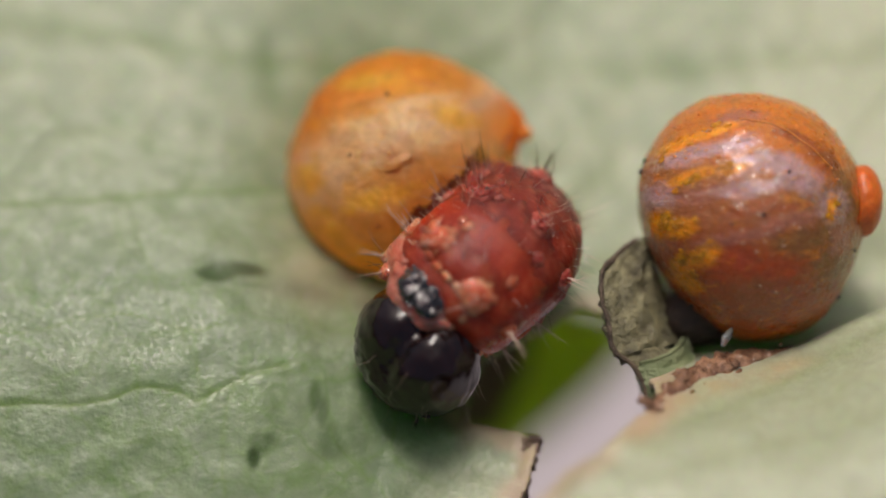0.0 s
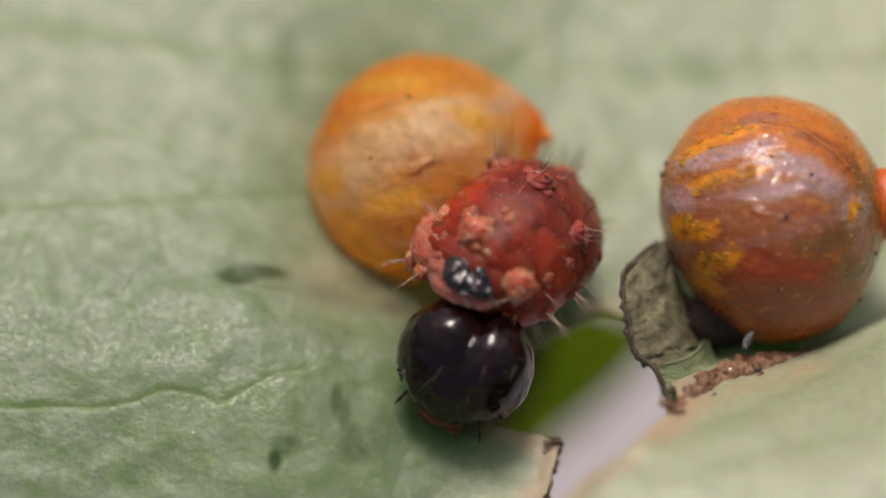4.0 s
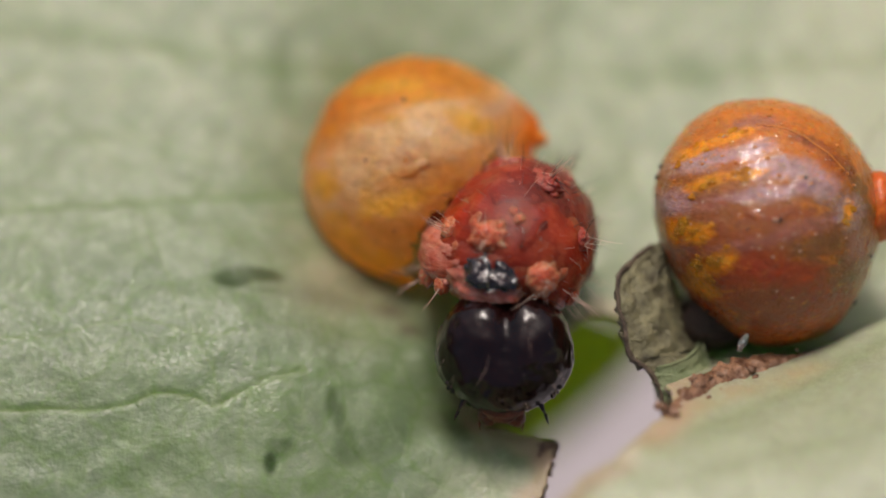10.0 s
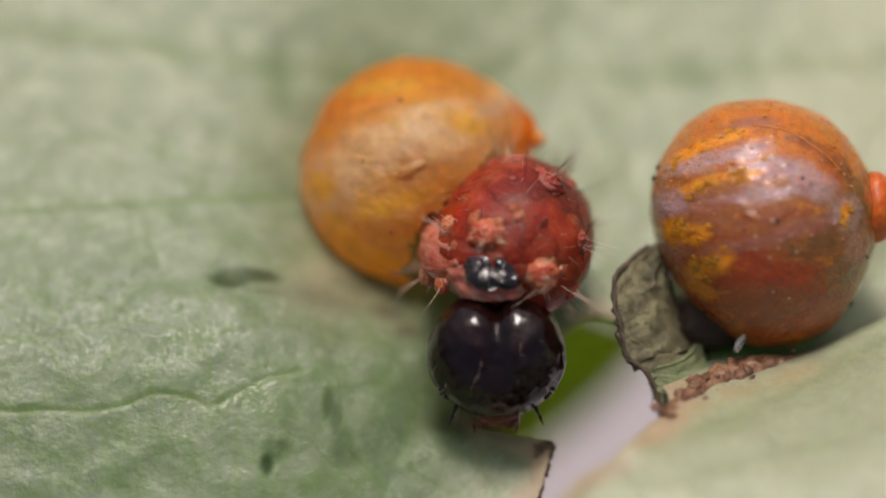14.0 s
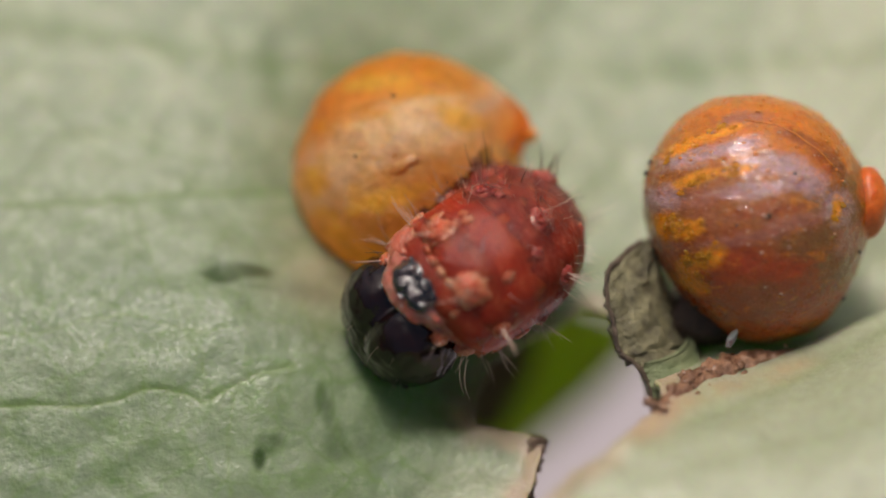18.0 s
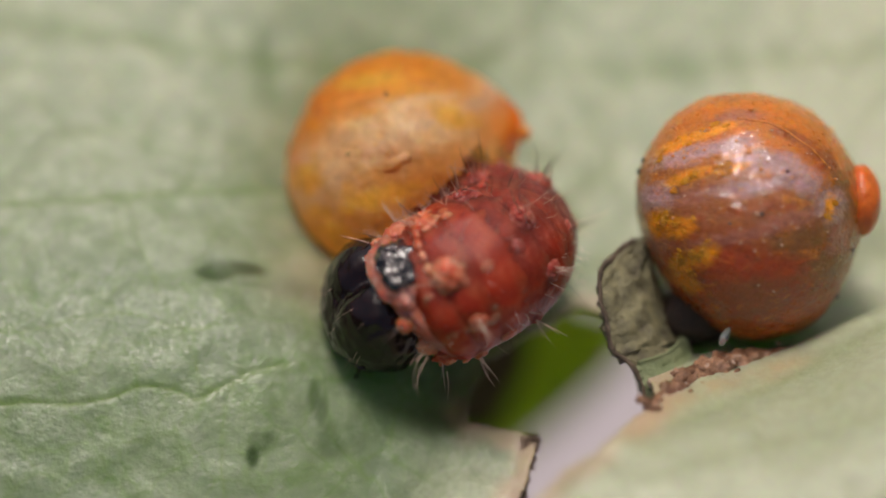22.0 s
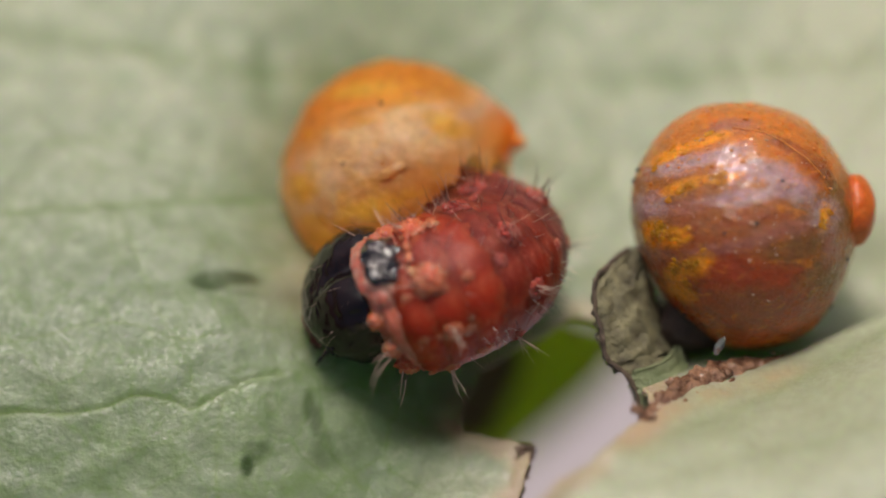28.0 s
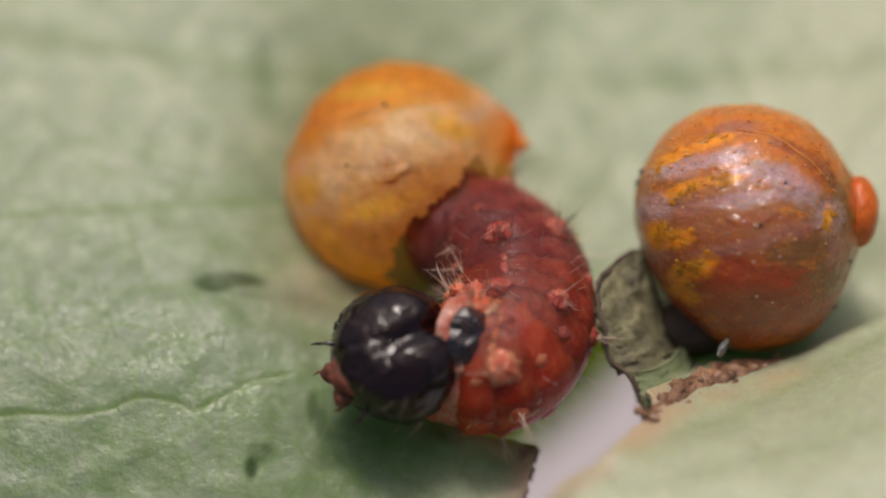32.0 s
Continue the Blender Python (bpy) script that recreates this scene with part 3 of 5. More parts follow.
def build_leaf():
    fx = np.arange(-4.8, 4.8, 0.023)
    fy = np.arange(-3.5, 3.8, 0.023)
    gx = np.concatenate((np.arange(-34, -5, 1.0), fx, np.arange(5.0, 34, 1.0)))
    gy = np.concatenate((np.arange(-20, -3.6, 0.9), fy, np.arange(4.0, 24, 1.0)))
    x, y = np.meshgrid(gx, gy)
    jit = np.array([[noise.noise(Vector((a * 3, b * 3, 0))) for a in gx] for b in gy])
    jit2 = np.array([[noise.noise(Vector((a * 3, b * 3, 9))) for a in gx] for b in gy])
    near = (np.abs(x) < 5) & (np.abs(y) < 4)
    x = x + 0.05 * jit2 * near
    poly = slit_outline()
    vein = np.zeros(x.shape)
    groove = np.zeros(x.shape)
    for line, width, power in VEINS:
        d = along_line(x + 0.03 * jit, y + 0.03 * jit2, line)
        g = np.exp(-(d / width) ** 2)
        vein = np.maximum(vein, power * np.maximum(np.exp(-(d / (0.55 * width)) ** 2), 0.45 * np.exp(-(d / (1.6 * width)) ** 2)))
        groove = np.maximum(groove, power * g * width)
    stain_shade = np.zeros(x.shape)
    for (cx, cy), rx, ry, power in MARKS:
        q = ((x - cx) / rx) ** 2 + ((y - cy) / ry) ** 2
        stain_shade = np.maximum(stain_shade, np.clip(1.0 + 0.4 * jit2, 0, 1) * power * step(1.8, 0.5, np.sqrt(q) * (1 + 0.45 * jit + 0.3 * jit2)))
    # pale stripes run across the far part of the leaf; dry rim along the slit
    pale = 0.75 * step(-1.6, 1.8, y + 0.2 * x) * (0.75 + 0.5 * jit)
    pale = np.maximum(pale, 0.75 * step(0.5, -0.4, np.hypot(x - 0.55, (y + 2.25) * 1.0) - 0.5))
    pale = np.clip(np.maximum(pale, 0.95 * step(0.9, 2.2, x - 0.45 * y)), 0, 1)
    rim = np.full(x.shape, 9.0)
    for a, b in zip(poly, np.roll(poly, -1, axis=0)):
        if not near.any():
            break
        d = np.hypot(x - (a[0] + b[0]) / 2, y - (a[1] + b[1]) / 2)
        rim = np.minimum(rim, d)
    lobe_side = step(0.3, 1.5, x + 0.4 * y + 1.2)
    dry = step(0.34, 0.02, rim + 0.12 * jit) * 0.95 * step(-0.8, -1.4, y) * step(1.6, 0.9, x)
    dry = np.clip(dry + 0.85 * step(0.42, 0.05, rim + 0.1 * jit) * step(1.7, 2.2, x) + 0.75 * step(0.26, 0.06, rim + 0.1 * jit) * lobe_side, 0, 1)
    dry = np.maximum(dry, 0.42 * np.exp(-((x + 1.0) / 0.55) ** 2 - ((y + 0.05) / 0.55) ** 2) * (1 + 0.6 * jit))
    dry = np.maximum(dry, 0.05 * step(1.6, 2.8, x - 0.5 * y))
    # shade of the hollow under the caterpillar, put into the colour
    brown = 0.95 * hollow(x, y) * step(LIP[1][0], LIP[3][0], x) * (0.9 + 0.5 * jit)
    # shadow of the hatched egg, painted on the leaf along its lower left
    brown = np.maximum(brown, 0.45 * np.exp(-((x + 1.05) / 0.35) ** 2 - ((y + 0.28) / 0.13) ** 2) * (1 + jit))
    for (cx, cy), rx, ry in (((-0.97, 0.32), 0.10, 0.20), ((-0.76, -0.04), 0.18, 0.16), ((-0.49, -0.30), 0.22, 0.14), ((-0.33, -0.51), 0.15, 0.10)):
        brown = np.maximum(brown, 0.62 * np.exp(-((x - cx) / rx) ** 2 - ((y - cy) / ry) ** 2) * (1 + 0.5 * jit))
    crust = along_line(x, y + 0.10, [(1.85, -2.05), (2.24, -1.66), (2.60, -1.42), (3.00, -1.25), (3.40, -1.05)])
    rust = 0.48 * np.exp(-(crust / 0.14) ** 2) * (0.85 + 0.6 * jit)
    # a little of the hollow's shade joins the real marks
    stain_shade = np.maximum(stain_shade, 0.2 * hollow(x, y))
    z = leaf_height(x, y) - 0.4 * groove + (0.02 * jit + 0.012 * jit2) * near - 0.22 * hollow(x, y) * near
    z = z + 0.05 * step(0.18, 0.0, rim) * (0.4 + jit)
    hole = inside(x, y, poly)
    ny, nx = x.shape
    cx = (x[:-1, :-1] + x[1:, 1:]) / 2
    cy = (y[:-1, :-1] + y[1:, 1:]) / 2
    outline = ((cx - 2) / 33) ** 2 + ((cy - 2) / 20) ** 2 < 1
    keep = ~inside(cx, cy, poly) & outline
    # snap the torn border onto the outline
    used = np.zeros(x.shape, bool)
    for dj in (0, 1):
        for di in (0, 1):
            used[dj:ny - 1 + dj, di:nx - 1 + di] |= keep
    for j, i in zip(*np.nonzero(hole & used)):
        k = np.argmin(np.hypot(poly[:, 0] - x[j, i], poly[:, 1] - y[j, i]))
        x[j, i], y[j, i] = poly[k]
    idx = -np.ones(x.shape, int)
    idx[used] = np.arange(used.sum())
    verts = np.stack((x[used], y[used], z[used]), 1)
    faces = []
    for j, i in zip(*np.nonzero(keep)):
        faces.append((idx[j, i], idx[j, i + 1], idx[j + 1, i + 1], idx[j + 1, i]))
    leaf = shape("leaf", verts.tolist(), [tuple(int(v) for v in f) for f in faces], LEAF)
    for name, data in (("vein", vein), ("stain_shade", stain_shade), ("pale", pale), ("dry", dry), ("brown", brown), ("rust", rust)):
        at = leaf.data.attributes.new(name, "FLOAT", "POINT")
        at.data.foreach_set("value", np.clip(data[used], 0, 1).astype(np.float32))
    so = leaf.modifiers.new("thickness", "SOLIDIFY")
    so.thickness, so.offset = 0.05 * MM, -1
    tagged(leaf, "pale green leaf underside with fine veins and a torn slit", "leaf", kind="structure")
    return leaf


leaf = build_leaf()


def sheet(left, right, n, m, thick, rough, seed):
    """A curled strip between two edge lines, with thickness and a ragged rim."""
    a, b = curve_points(left, n), curve_points(right, n)
    verts, faces = [], []
    for side in (0, 1):
        for j in range(n):
            for i in range(m):
                t = i / (m - 1)
                p = a[j].lerp(b[j], t)
                across = (b[j] - a[j]).normalized()
                down = (a[min(j + 1, n - 1)] - a[max(j - 1, 0)]).normalized()
                nor = across.cross(down).normalized()
                if nor.z < 0:
                    nor = -nor
                p = p + nor * (0.10 * math.sin(math.pi * t) - side * thick)
                q = Vector((j * 0.35, i * 0.35, seed))
                p = p + nor * rough * noise.fractal(q, 0.8, 2, 3)
                if i == 0:
                    p = p + across * 0.05 * noise.noise(Vector((j * 0.9, seed, 1)))
                verts.append(p)
    for j in range(n - 1):
        for i in range(m - 1):
            k = j * m + i
            faces.append((k, k + 1, k + m + 1, k + m))
            k += n * m
            faces.append((k, k + m, k + m + 1, k + 1))
    s = n * m
    for j in range(n - 1):
        for i in (0, m - 1):
            faces.append((j * m + i, (j + 1) * m + i, (j + 1) * m + i + s, j * m + i + s))
    for i in range(m - 1):
        for j in (0, n - 1):
            faces.append((j * m + i, j * m + i + 1, j * m + i + 1 + s, j * m + i + s))
    return verts, faces


def build_torn_edge():
    v, f = sheet([(1.99, 0.12, -0.04), (1.62, -0.35, 0.20), (1.62, -0.75, 0.08), (1.72, -1.07, -0.10), (1.88, -1.13, -0.19), (2.03, -1.43, -0.42)],
                 [(2.10, 0.10, -0.17), (2.14, -0.22, -0.24), (2.30, -0.49, -0.40), (2.44, -0.69, -0.57), (2.51, -0.89, -0.63), (2.39, -1.26, -0.61)], 40, 22, 0.05, 0.05, 2.0)
    flap = shape("dry_flap", v, f, DRY, leaf, "curled grey-brown dried leaf flap beside the egg")
    rim = curve_points([(1.90, 0.03, 0.04), (1.61, -0.37, 0.22), (1.62, -0.77, 0.11), (1.71, -1.08, -0.07), (1.88, -1.15, -0.17), (2.02, -1.43, -0.38)], 60)
    rim = [p + Vector((0.03 * noise.noise(p * 6), 0.03 * noise.noise(p * 6 + Vector((9, 0, 0))), 0)) for p in rim]
    v, f = tube(rim, lambda t: 0.022, 8, 0.9, 1.0)
    shape("scorched_rim", v, f, DRY_EDGE, flap, "dark ragged rim")
    v, f = sheet([(1.96, -1.13, -0.17), (1.93, -1.23, -0.23), (2.00, -1.35, -0.32), (2.05, -1.44, -0.39)],
                 [(2.37, -0.74, -0.37), (2.45, -0.94, -0.43), (2.41, -1.17, -0.45), (2.22, -1.41, -0.47)], 18, 12, 0.04, 0.03, 5.0)
    shape("green_tongue", v, f, GREEN_FLAP, leaf, "still green tip of the torn leaf")
    knots = [(2.02, -1.84, 0.31), (2.24, -1.56, 0.14), (2.52, -1.29, -0.04), (2.81, -1.15, -0.13), (3.12, -1.06, -0.19), (3.39, -0.95, -0.27)]
    crumbs = []
    rnd = random.Random(4)
    line = curve_points(knots, 40)
    for i in range(40):
        p = line[rnd.randrange(40)] + Vector((rnd.uniform(-0.1, 0.1), rnd.uniform(-0.12, 0.08), rnd.uniform(0.0, 0.06)))
        s = rnd.uniform(0.012, 0.04)
        crumbs.append(blob(p, (s * rnd.uniform(1, 2), s, s * 0.7), 0.9, 2.6, i, 12, 8, Matrix.Rotation(rnd.uniform(0, 3), 3, "Z")))
    verts, faces = [], []
    n, m = 90, 20
    run = curve_points(knots, n)
    for j in range(n):
        t = j / (n - 1)
        half = 0.04 + 0.085 * math.sin(math.pi * (0.08 + 0.84 * t)) * (1 + 0.5 * noise.noise(Vector((j * 0.25, 0, 0))))
        for i in range(m):
            a = math.pi * i / (m - 1)
            q = Vector((j * 0.22, math.cos(a) * 2.2, math.sin(a) * 2))
            k = 1 + 0.4 * noise.fractal(q * 0.8, 0.9, 2.2, 3)
            verts.append(run[j] + Vector((0.35 * math.cos(a), -math.cos(a), 0)) * half * k + Vector((0, 0, 1)) * (half * 0.75 * k * math.sin(a) - 0.05))
    for j in range(n - 1):
        for i in range(m - 1):
            k = j * m + i
            faces.append((k, k + 1, k + m + 1, k + m))
        faces.append((j * m, (j + 1) * m, (j + 1) * m + m - 1, j * m + m - 1))
    v, f = joined([(verts, faces), *crumbs])
    shape("resin_crust", v, f, BROWN, leaf, "brown resinous crust on the torn edge")
    v, f = blob((2.72, -0.98, 0.04), (0.038, 0.10, 0.06), 0.25, 1.5, 2.0, 18, 12, Matrix.Rotation(-0.5, 3, "Z"))
    tagged(shape("droplet", v, f, DROP), "clear shining droplet on the resin under the egg", "droplet")
    v, f = tube(curve_points([(0.62, -1.47, -0.92), (0.86, -1.51, -0.86), (1.04, -1.58, -0.79), (1.01, -1.69, -0.84)], 40), lambda t: 0.006 + 0.012 * t, 8, 1.2, 7.0)
    shape("scorched_rim", v, f, DRY_EDGE, leaf, "dark ragged rim")
    # the lower lobe seen through the slit
    v, f = sheet([(0.74, 3.0, -5.74), (0.5, 2.58, -5.98), (0.25, 2.17, -6.22), (0.07, 1.85, -6.4), (-0.11, 1.43, -6.64)],
                 [(2.37, 2.53, -6.01), (1.98, 2.06, -6.28), (1.52, 1.69, -6.49), (1.04, 1.35, -6.69), (0.56, 1.07, -6.85)], 20, 14, 0.06, 0.05, 8.0)
    shape("lower_lobe", v, f, LOWER, leaf, "fresh yellow-green lobe folded under the slit")
    # dark brown strip added below the left side of the slit
    v, f = sheet([(0.02, 1.42, -3.76), (-0.04, 0.97, -4.02), (-0.09, 0.67, -4.19), (-0.15, 0.38, -4.37)],
                 [(1.08, 1.37, -3.79), (1.02, 0.97, -4.02), (0.85, 0.63, -4.22), (0.65, 0.33, -4.39)], 16, 10, 0.06, 0.05, 9.0)
    shape("brown_strip", v, f, DARK_STRIP, leaf, "dark brown strip hanging below the slit")
    # crinkled dry border of the lower tongue
    v, f = sheet([(0.86, -1.55, -0.82), (0.83, -1.71, -0.92), (0.76, -1.93, -1.00), (0.66, -2.18, -1.08)],
                 [(1.05, -1.59, -0.76), (1.00, -1.74, -0.82), (0.94, -1.97, -0.91), (0.86, -2.21, -0.96)], 44, 14, 0.035, 0.06, 4.0)
    shape("crinkled_border", v, f, BORDER, leaf, "crinkled pinkish brown dried border")


build_torn_edge()


# pale tabletop far below, the background through the slit
v, f = [(-160, -130, -70), (160, -130, -70), (160, 190, -70), (-160, 190, -70)], [(0, 1, 2, 3)]
tagged(shape("backdrop", v, f, PAPER, smooth=False), "pale pinkish white tabletop far below the leaf", "tabletop", kind="structure")


# ---- the eggs ----
PROFILE = (1.04, 1.11, 1.17, 1.165, 1.155, 1.085, 0.985, 0.93, 0.98, 1.12, 1.15, 1.085)


def whole_point(d):
    """The whole egg: its outline bulges to the top and narrows to a blunt lower end; local z faces out of the leaf."""
    a = math.atan2(d.y, d.x) / (2 * math.pi) * 12 % 12
    i, t = int(a) % 12, a - int(a)
    p0, p1, p2, p3 = (PROFILE[(i + k) % 12] for k in (-1, 0, 1, 2))
    r = 0.5 * (2 * p1 + (p2 - p0) * t + (2 * p0 - 5 * p1 + 4 * p2 - p3) * t * t + (3 * p1 - p0 - 3 * p2 + p3) * t ** 3)
    flat = math.hypot(d.x, d.y)
    r = 1.08 + (r - 1.08) * flat
    return Vector((d.x * r, d.y * r, d.z * 1.05 * (1 - 0.06 * max(0, -d.z)))) * lump(d, 0.012, 1.9, 1.0) * lump(d, 0.008, 6, 4.0)


def egg_point(d, rx, ry, rz, seed):
    flat = 1 - 0.06 * max(0, -d.z)
    return Vector((d.x * rx, d.y * ry, d.z * rz * flat)) * lump(d, 0.022, 1.6, seed) * lump(d, 0.008, 6, seed + 3)


def build_whole_egg():
    egg = new("egg")
    egg.matrix_basis = mm(*(2.935, 0.215, 0.12), 30, 0, 0)
    knob = Vector((0.97, 0.12, 0.14)).normalized()
    v, f = ball(lambda d: whole_point(d) + knob * 0.09 * math.exp(-(d.angle(knob) / 0.30) ** 2), 120, 84)
    shape("egg_shell", v, f, EGG, egg)
    v, f = blob((1.04, 0.17, 0.15), (0.20, 0.33, 0.29), 0.08, 2, 2.0, 28, 18)
    shape("orange_tip", v, f, TIP, egg, "smooth bright orange resin knob")
    rnd = random.Random(7)
    for x, y, s in ((-0.98, 0.47, 0.030), (-0.92, 0.57, 0.026), (0.78, -0.72, 0.026), (0.90, 0.53, 0.022), (0.08, 0.04, 0.022),
                    (-0.2, -0.05, 0.016), (0.99, 0.37, 0.028), (0.93, -0.30, 0.024), (-0.55, -0.9, 0.02), (0.3, 0.42, 0.016)):
        z = math.sqrt(max(0.02, 1 - (x / 1.04) ** 2 - (y / 1.12) ** 2)) * 1.05
        d = Vector((x / 1.04, y / 1.12, z / 1.05)).normalized()
        p = whole_point(d)
        v, f = blob(p, (s, s * 0.9, s), 0.4, 2, rnd.random() * 9, 9, 6)
        shape("speck", v, f, SPECK, egg)
    for x, y in ((0.06, -0.61), (0.19, -0.66), (0.02, -0.30)):
        d = Vector((x / 1.04, y / 1.12, math.sqrt(1 - (x / 1.04) ** 2 - (y / 1.12) ** 2))).normalized()
        v, f = blob(whole_point(d), (0.015, 0.013, 0.010), 0.3, 2, x * 7, 10, 7)
        shape("pale_grain", v, f, PALE_GRAIN, egg)
    for x, y, a, b, turn in YELLOW:
        d = Vector((x / 1.04, y / 1.12, math.sqrt(max(0.02, 1 - (x / 1.04) ** 2 - (y / 1.12) ** 2)))).normalized()
        run = Vector((math.cos(radians(turn)), math.sin(radians(turn)), 0))
        run = (run - d * run.dot(d)).normalized()
        side = d.cross(run)
        for i in range(4):
            q = d + (run * rnd.uniform(-1, 1) * a + side * rnd.uniform(-1, 1) * b) * 0.9
            q.normalize()
            p = whole_point(q)
            size = rnd.uniform(0.02, 0.045)
            v, f = blob(p, (size * 1.5, size, 0.0045), 0.5, 2.6, i + x, 12, 7, Matrix((run, side, d)).transposed())
            shape("yellow_fleck", v, f, FLECK, egg)
    rnd = random.Random(17)
    crumbs = []
    for i in range(60):
        x, y = rnd.uniform(-0.95, 0.9), rnd.uniform(0.35, 1.1)
        q = 1 - (x / 1.04) ** 2 - (y / 1.12) ** 2
        if q < -0.02:
            continue
        d = Vector((x / 1.04, y / 1.12, math.sqrt(max(0, q)))).normalized()
        size = rnd.uniform(0.007, 0.018)
        crumbs.append(blob(whole_point(d), (size * 1.4, size, size), 0.4, 2, i, 8, 5))
    tagged(shape("crumb_dusting", *joined(crumbs), CRUMB, egg, "orange resin crumbs on the cap"), kind="stuff")
    # pale grains scattered in place of the wet shell's small glints
    wet = []
    for i in range(110):
        x, y = rnd.gauss(0.05, 0.5), rnd.gauss(0.32, 0.32)
        q = 1 - (x / 1.04) ** 2 - (y / 1.12) ** 2
        if q < 0.06:
            continue
        d = Vector((x / 1.04, y / 1.12, math.sqrt(q))).normalized()
        size = rnd.uniform(0.004, 0.012)
        wet.append(blob(whole_point(d), (size * rnd.uniform(1, 2.2), size, size), 0.4, 2, i, 9, 6))
    tagged(shape("glint_grain_dusting", *joined(wet), PALE_GRAIN, egg, "tiny shining pale grains on the shell"), kind="stuff")
    # near-black filler added as the shade in the gap under the egg
    v, f = blob((-0.42, -0.86, -0.14), (0.42, 0.30, 0.35), 0.10, 1.6, 3.0, 32, 22)
    shape("gap_shade_filler", v, f, GAP_SHADE, egg, "near-black filler for the shaded gap under the egg")
    # raised seam across the cap
    line = []
    for i in range(24):
        t = i / 23
        x, y = -0.1 + 0.75 * t, 0.88 - 0.40 * t * t
        q = max(0.02, 1 - (x / 1.04) ** 2 - (y / 1.12) ** 2)
        line.append(whole_point(Vector((x / 1.04, y / 1.12, math.sqrt(q))).normalized()))
    v, f = tube(line, lambda t: 0.010, 8, 0.9, 2.0)
    shape("seam", v, f, CRUMB, egg)
    tagged(egg, "round orange egg with mauve bands and yellow flecks on the leaf", "egg", group="butterfly eggs")


MOUTH_AXIS = Vector((0.68, -0.66, 0.38)).normalized()


def build_hatched_egg():
    egg = new("egg")
    egg.matrix_basis = mm(*(-0.24, 1.06, -0.37), 30, 0, 0)

    def kept(d):
        wob = 0.08 * noise.fractal(d * 3.2, 0.8, 2, 3)
        return d.dot(MOUTH_AXIS) + wob < 0.69

    beak = Vector((0.92, 0.34, 0.18)).normalized()

    def shell_point(d):
        p = egg_point(d, 1.05, 1.08, 1.03, 5.0) * lump(d, 0.03, 2.3, 7.0)
        return p + beak * 0.20 * math.exp(-(d.angle(beak) / 0.24) ** 2) + Vector((0, 0.10, 0)) * math.exp(-(d.angle(Vector((0.75, 0.65, 0.1))) / 0.3) ** 2)

    v, f = ball(shell_point, 128, 84, kept)
    shape("egg_shell", v, f, SHELL, egg, "thin torn amber shell with a hole")
    v, f = blob((1.10, 0.33, 0.2), (0.12, 0.085, 0.10), 0.3, 2, 3.0, 20, 12)
    shape("orange_tip", v, f, TORN_TIP, egg, "bright orange torn tip of the shell")
    v, f = blob((-0.02, 0.03, 1.01), (0.15, 0.06, 0.06), 0.3, 2, 4.0, 18, 10, Matrix.Rotation(0.5, 3, "Z"))
    shape("fold", v, f, SHELL, egg, "small raised glossy fold")
    v, f = blob((-0.1, 0.1, 0.99), (0.05, 0.07, 0.03), 0.4, 2, 6.0, 14, 9)
    shape("yellow_fleck", v, f, FLECK, egg)
    rnd = random.Random(3)
    for x, y in ((-0.12, 0.62), (-0.2, -0.5), (0.1, -0.6), (-0.45, 0.1)):
        d = Vector((x, y, math.sqrt(1 - x * x - y * y)))
        v, f = blob(egg_point(d, 1.05, 1.08, 1.03, 5.0), (0.02, 0.018, 0.02), 0.3, 2, rnd.random() * 9, 9, 6)
        shape("speck", v, f, BROWN, egg)
    tagged(egg, "hatched amber egg with a hole, caterpillar crawling out", "egg", group="butterfly eggs")


build_whole_egg()
build_hatched_egg()


# ---- the caterpillar: head, collar and body rings, each a rigid piece ----
caterpillar = new("caterpillar")
caterpillar.matrix_basis = mm(*(0.40, 0.57, -0.13))
tagged(caterpillar, "newly hatched dark red bristly caterpillar with a shiny black head", "caterpillar")


def ring_point(d, r, half, seed, front=2.3):
    """Local y runs forward along the body, z is the back; the skin is folded across the body."""
    across = math.sqrt(max(0.0, 1 - abs(d.y) ** front))
    flat = math.hypot(d.x, d.z) + 1e-6
    p = Vector((d.x / flat * across * r, d.y * half, d.z / flat * across * r * 0.97))
    fold = 1 + 0.006 * noise.noise(Vector((d.x * 1.6, d.y * 7.0 + seed, d.z * 1.6))) + 0.004 * noise.noise(Vector((d.x * 5, d.y * 16 + seed, d.z * 5)))
    return p * lump(Vector((d.x, 0, d.z)), 0.035, 2.2, 2.0) * fold * lump(d, 0.006, 3.2, seed + 8)


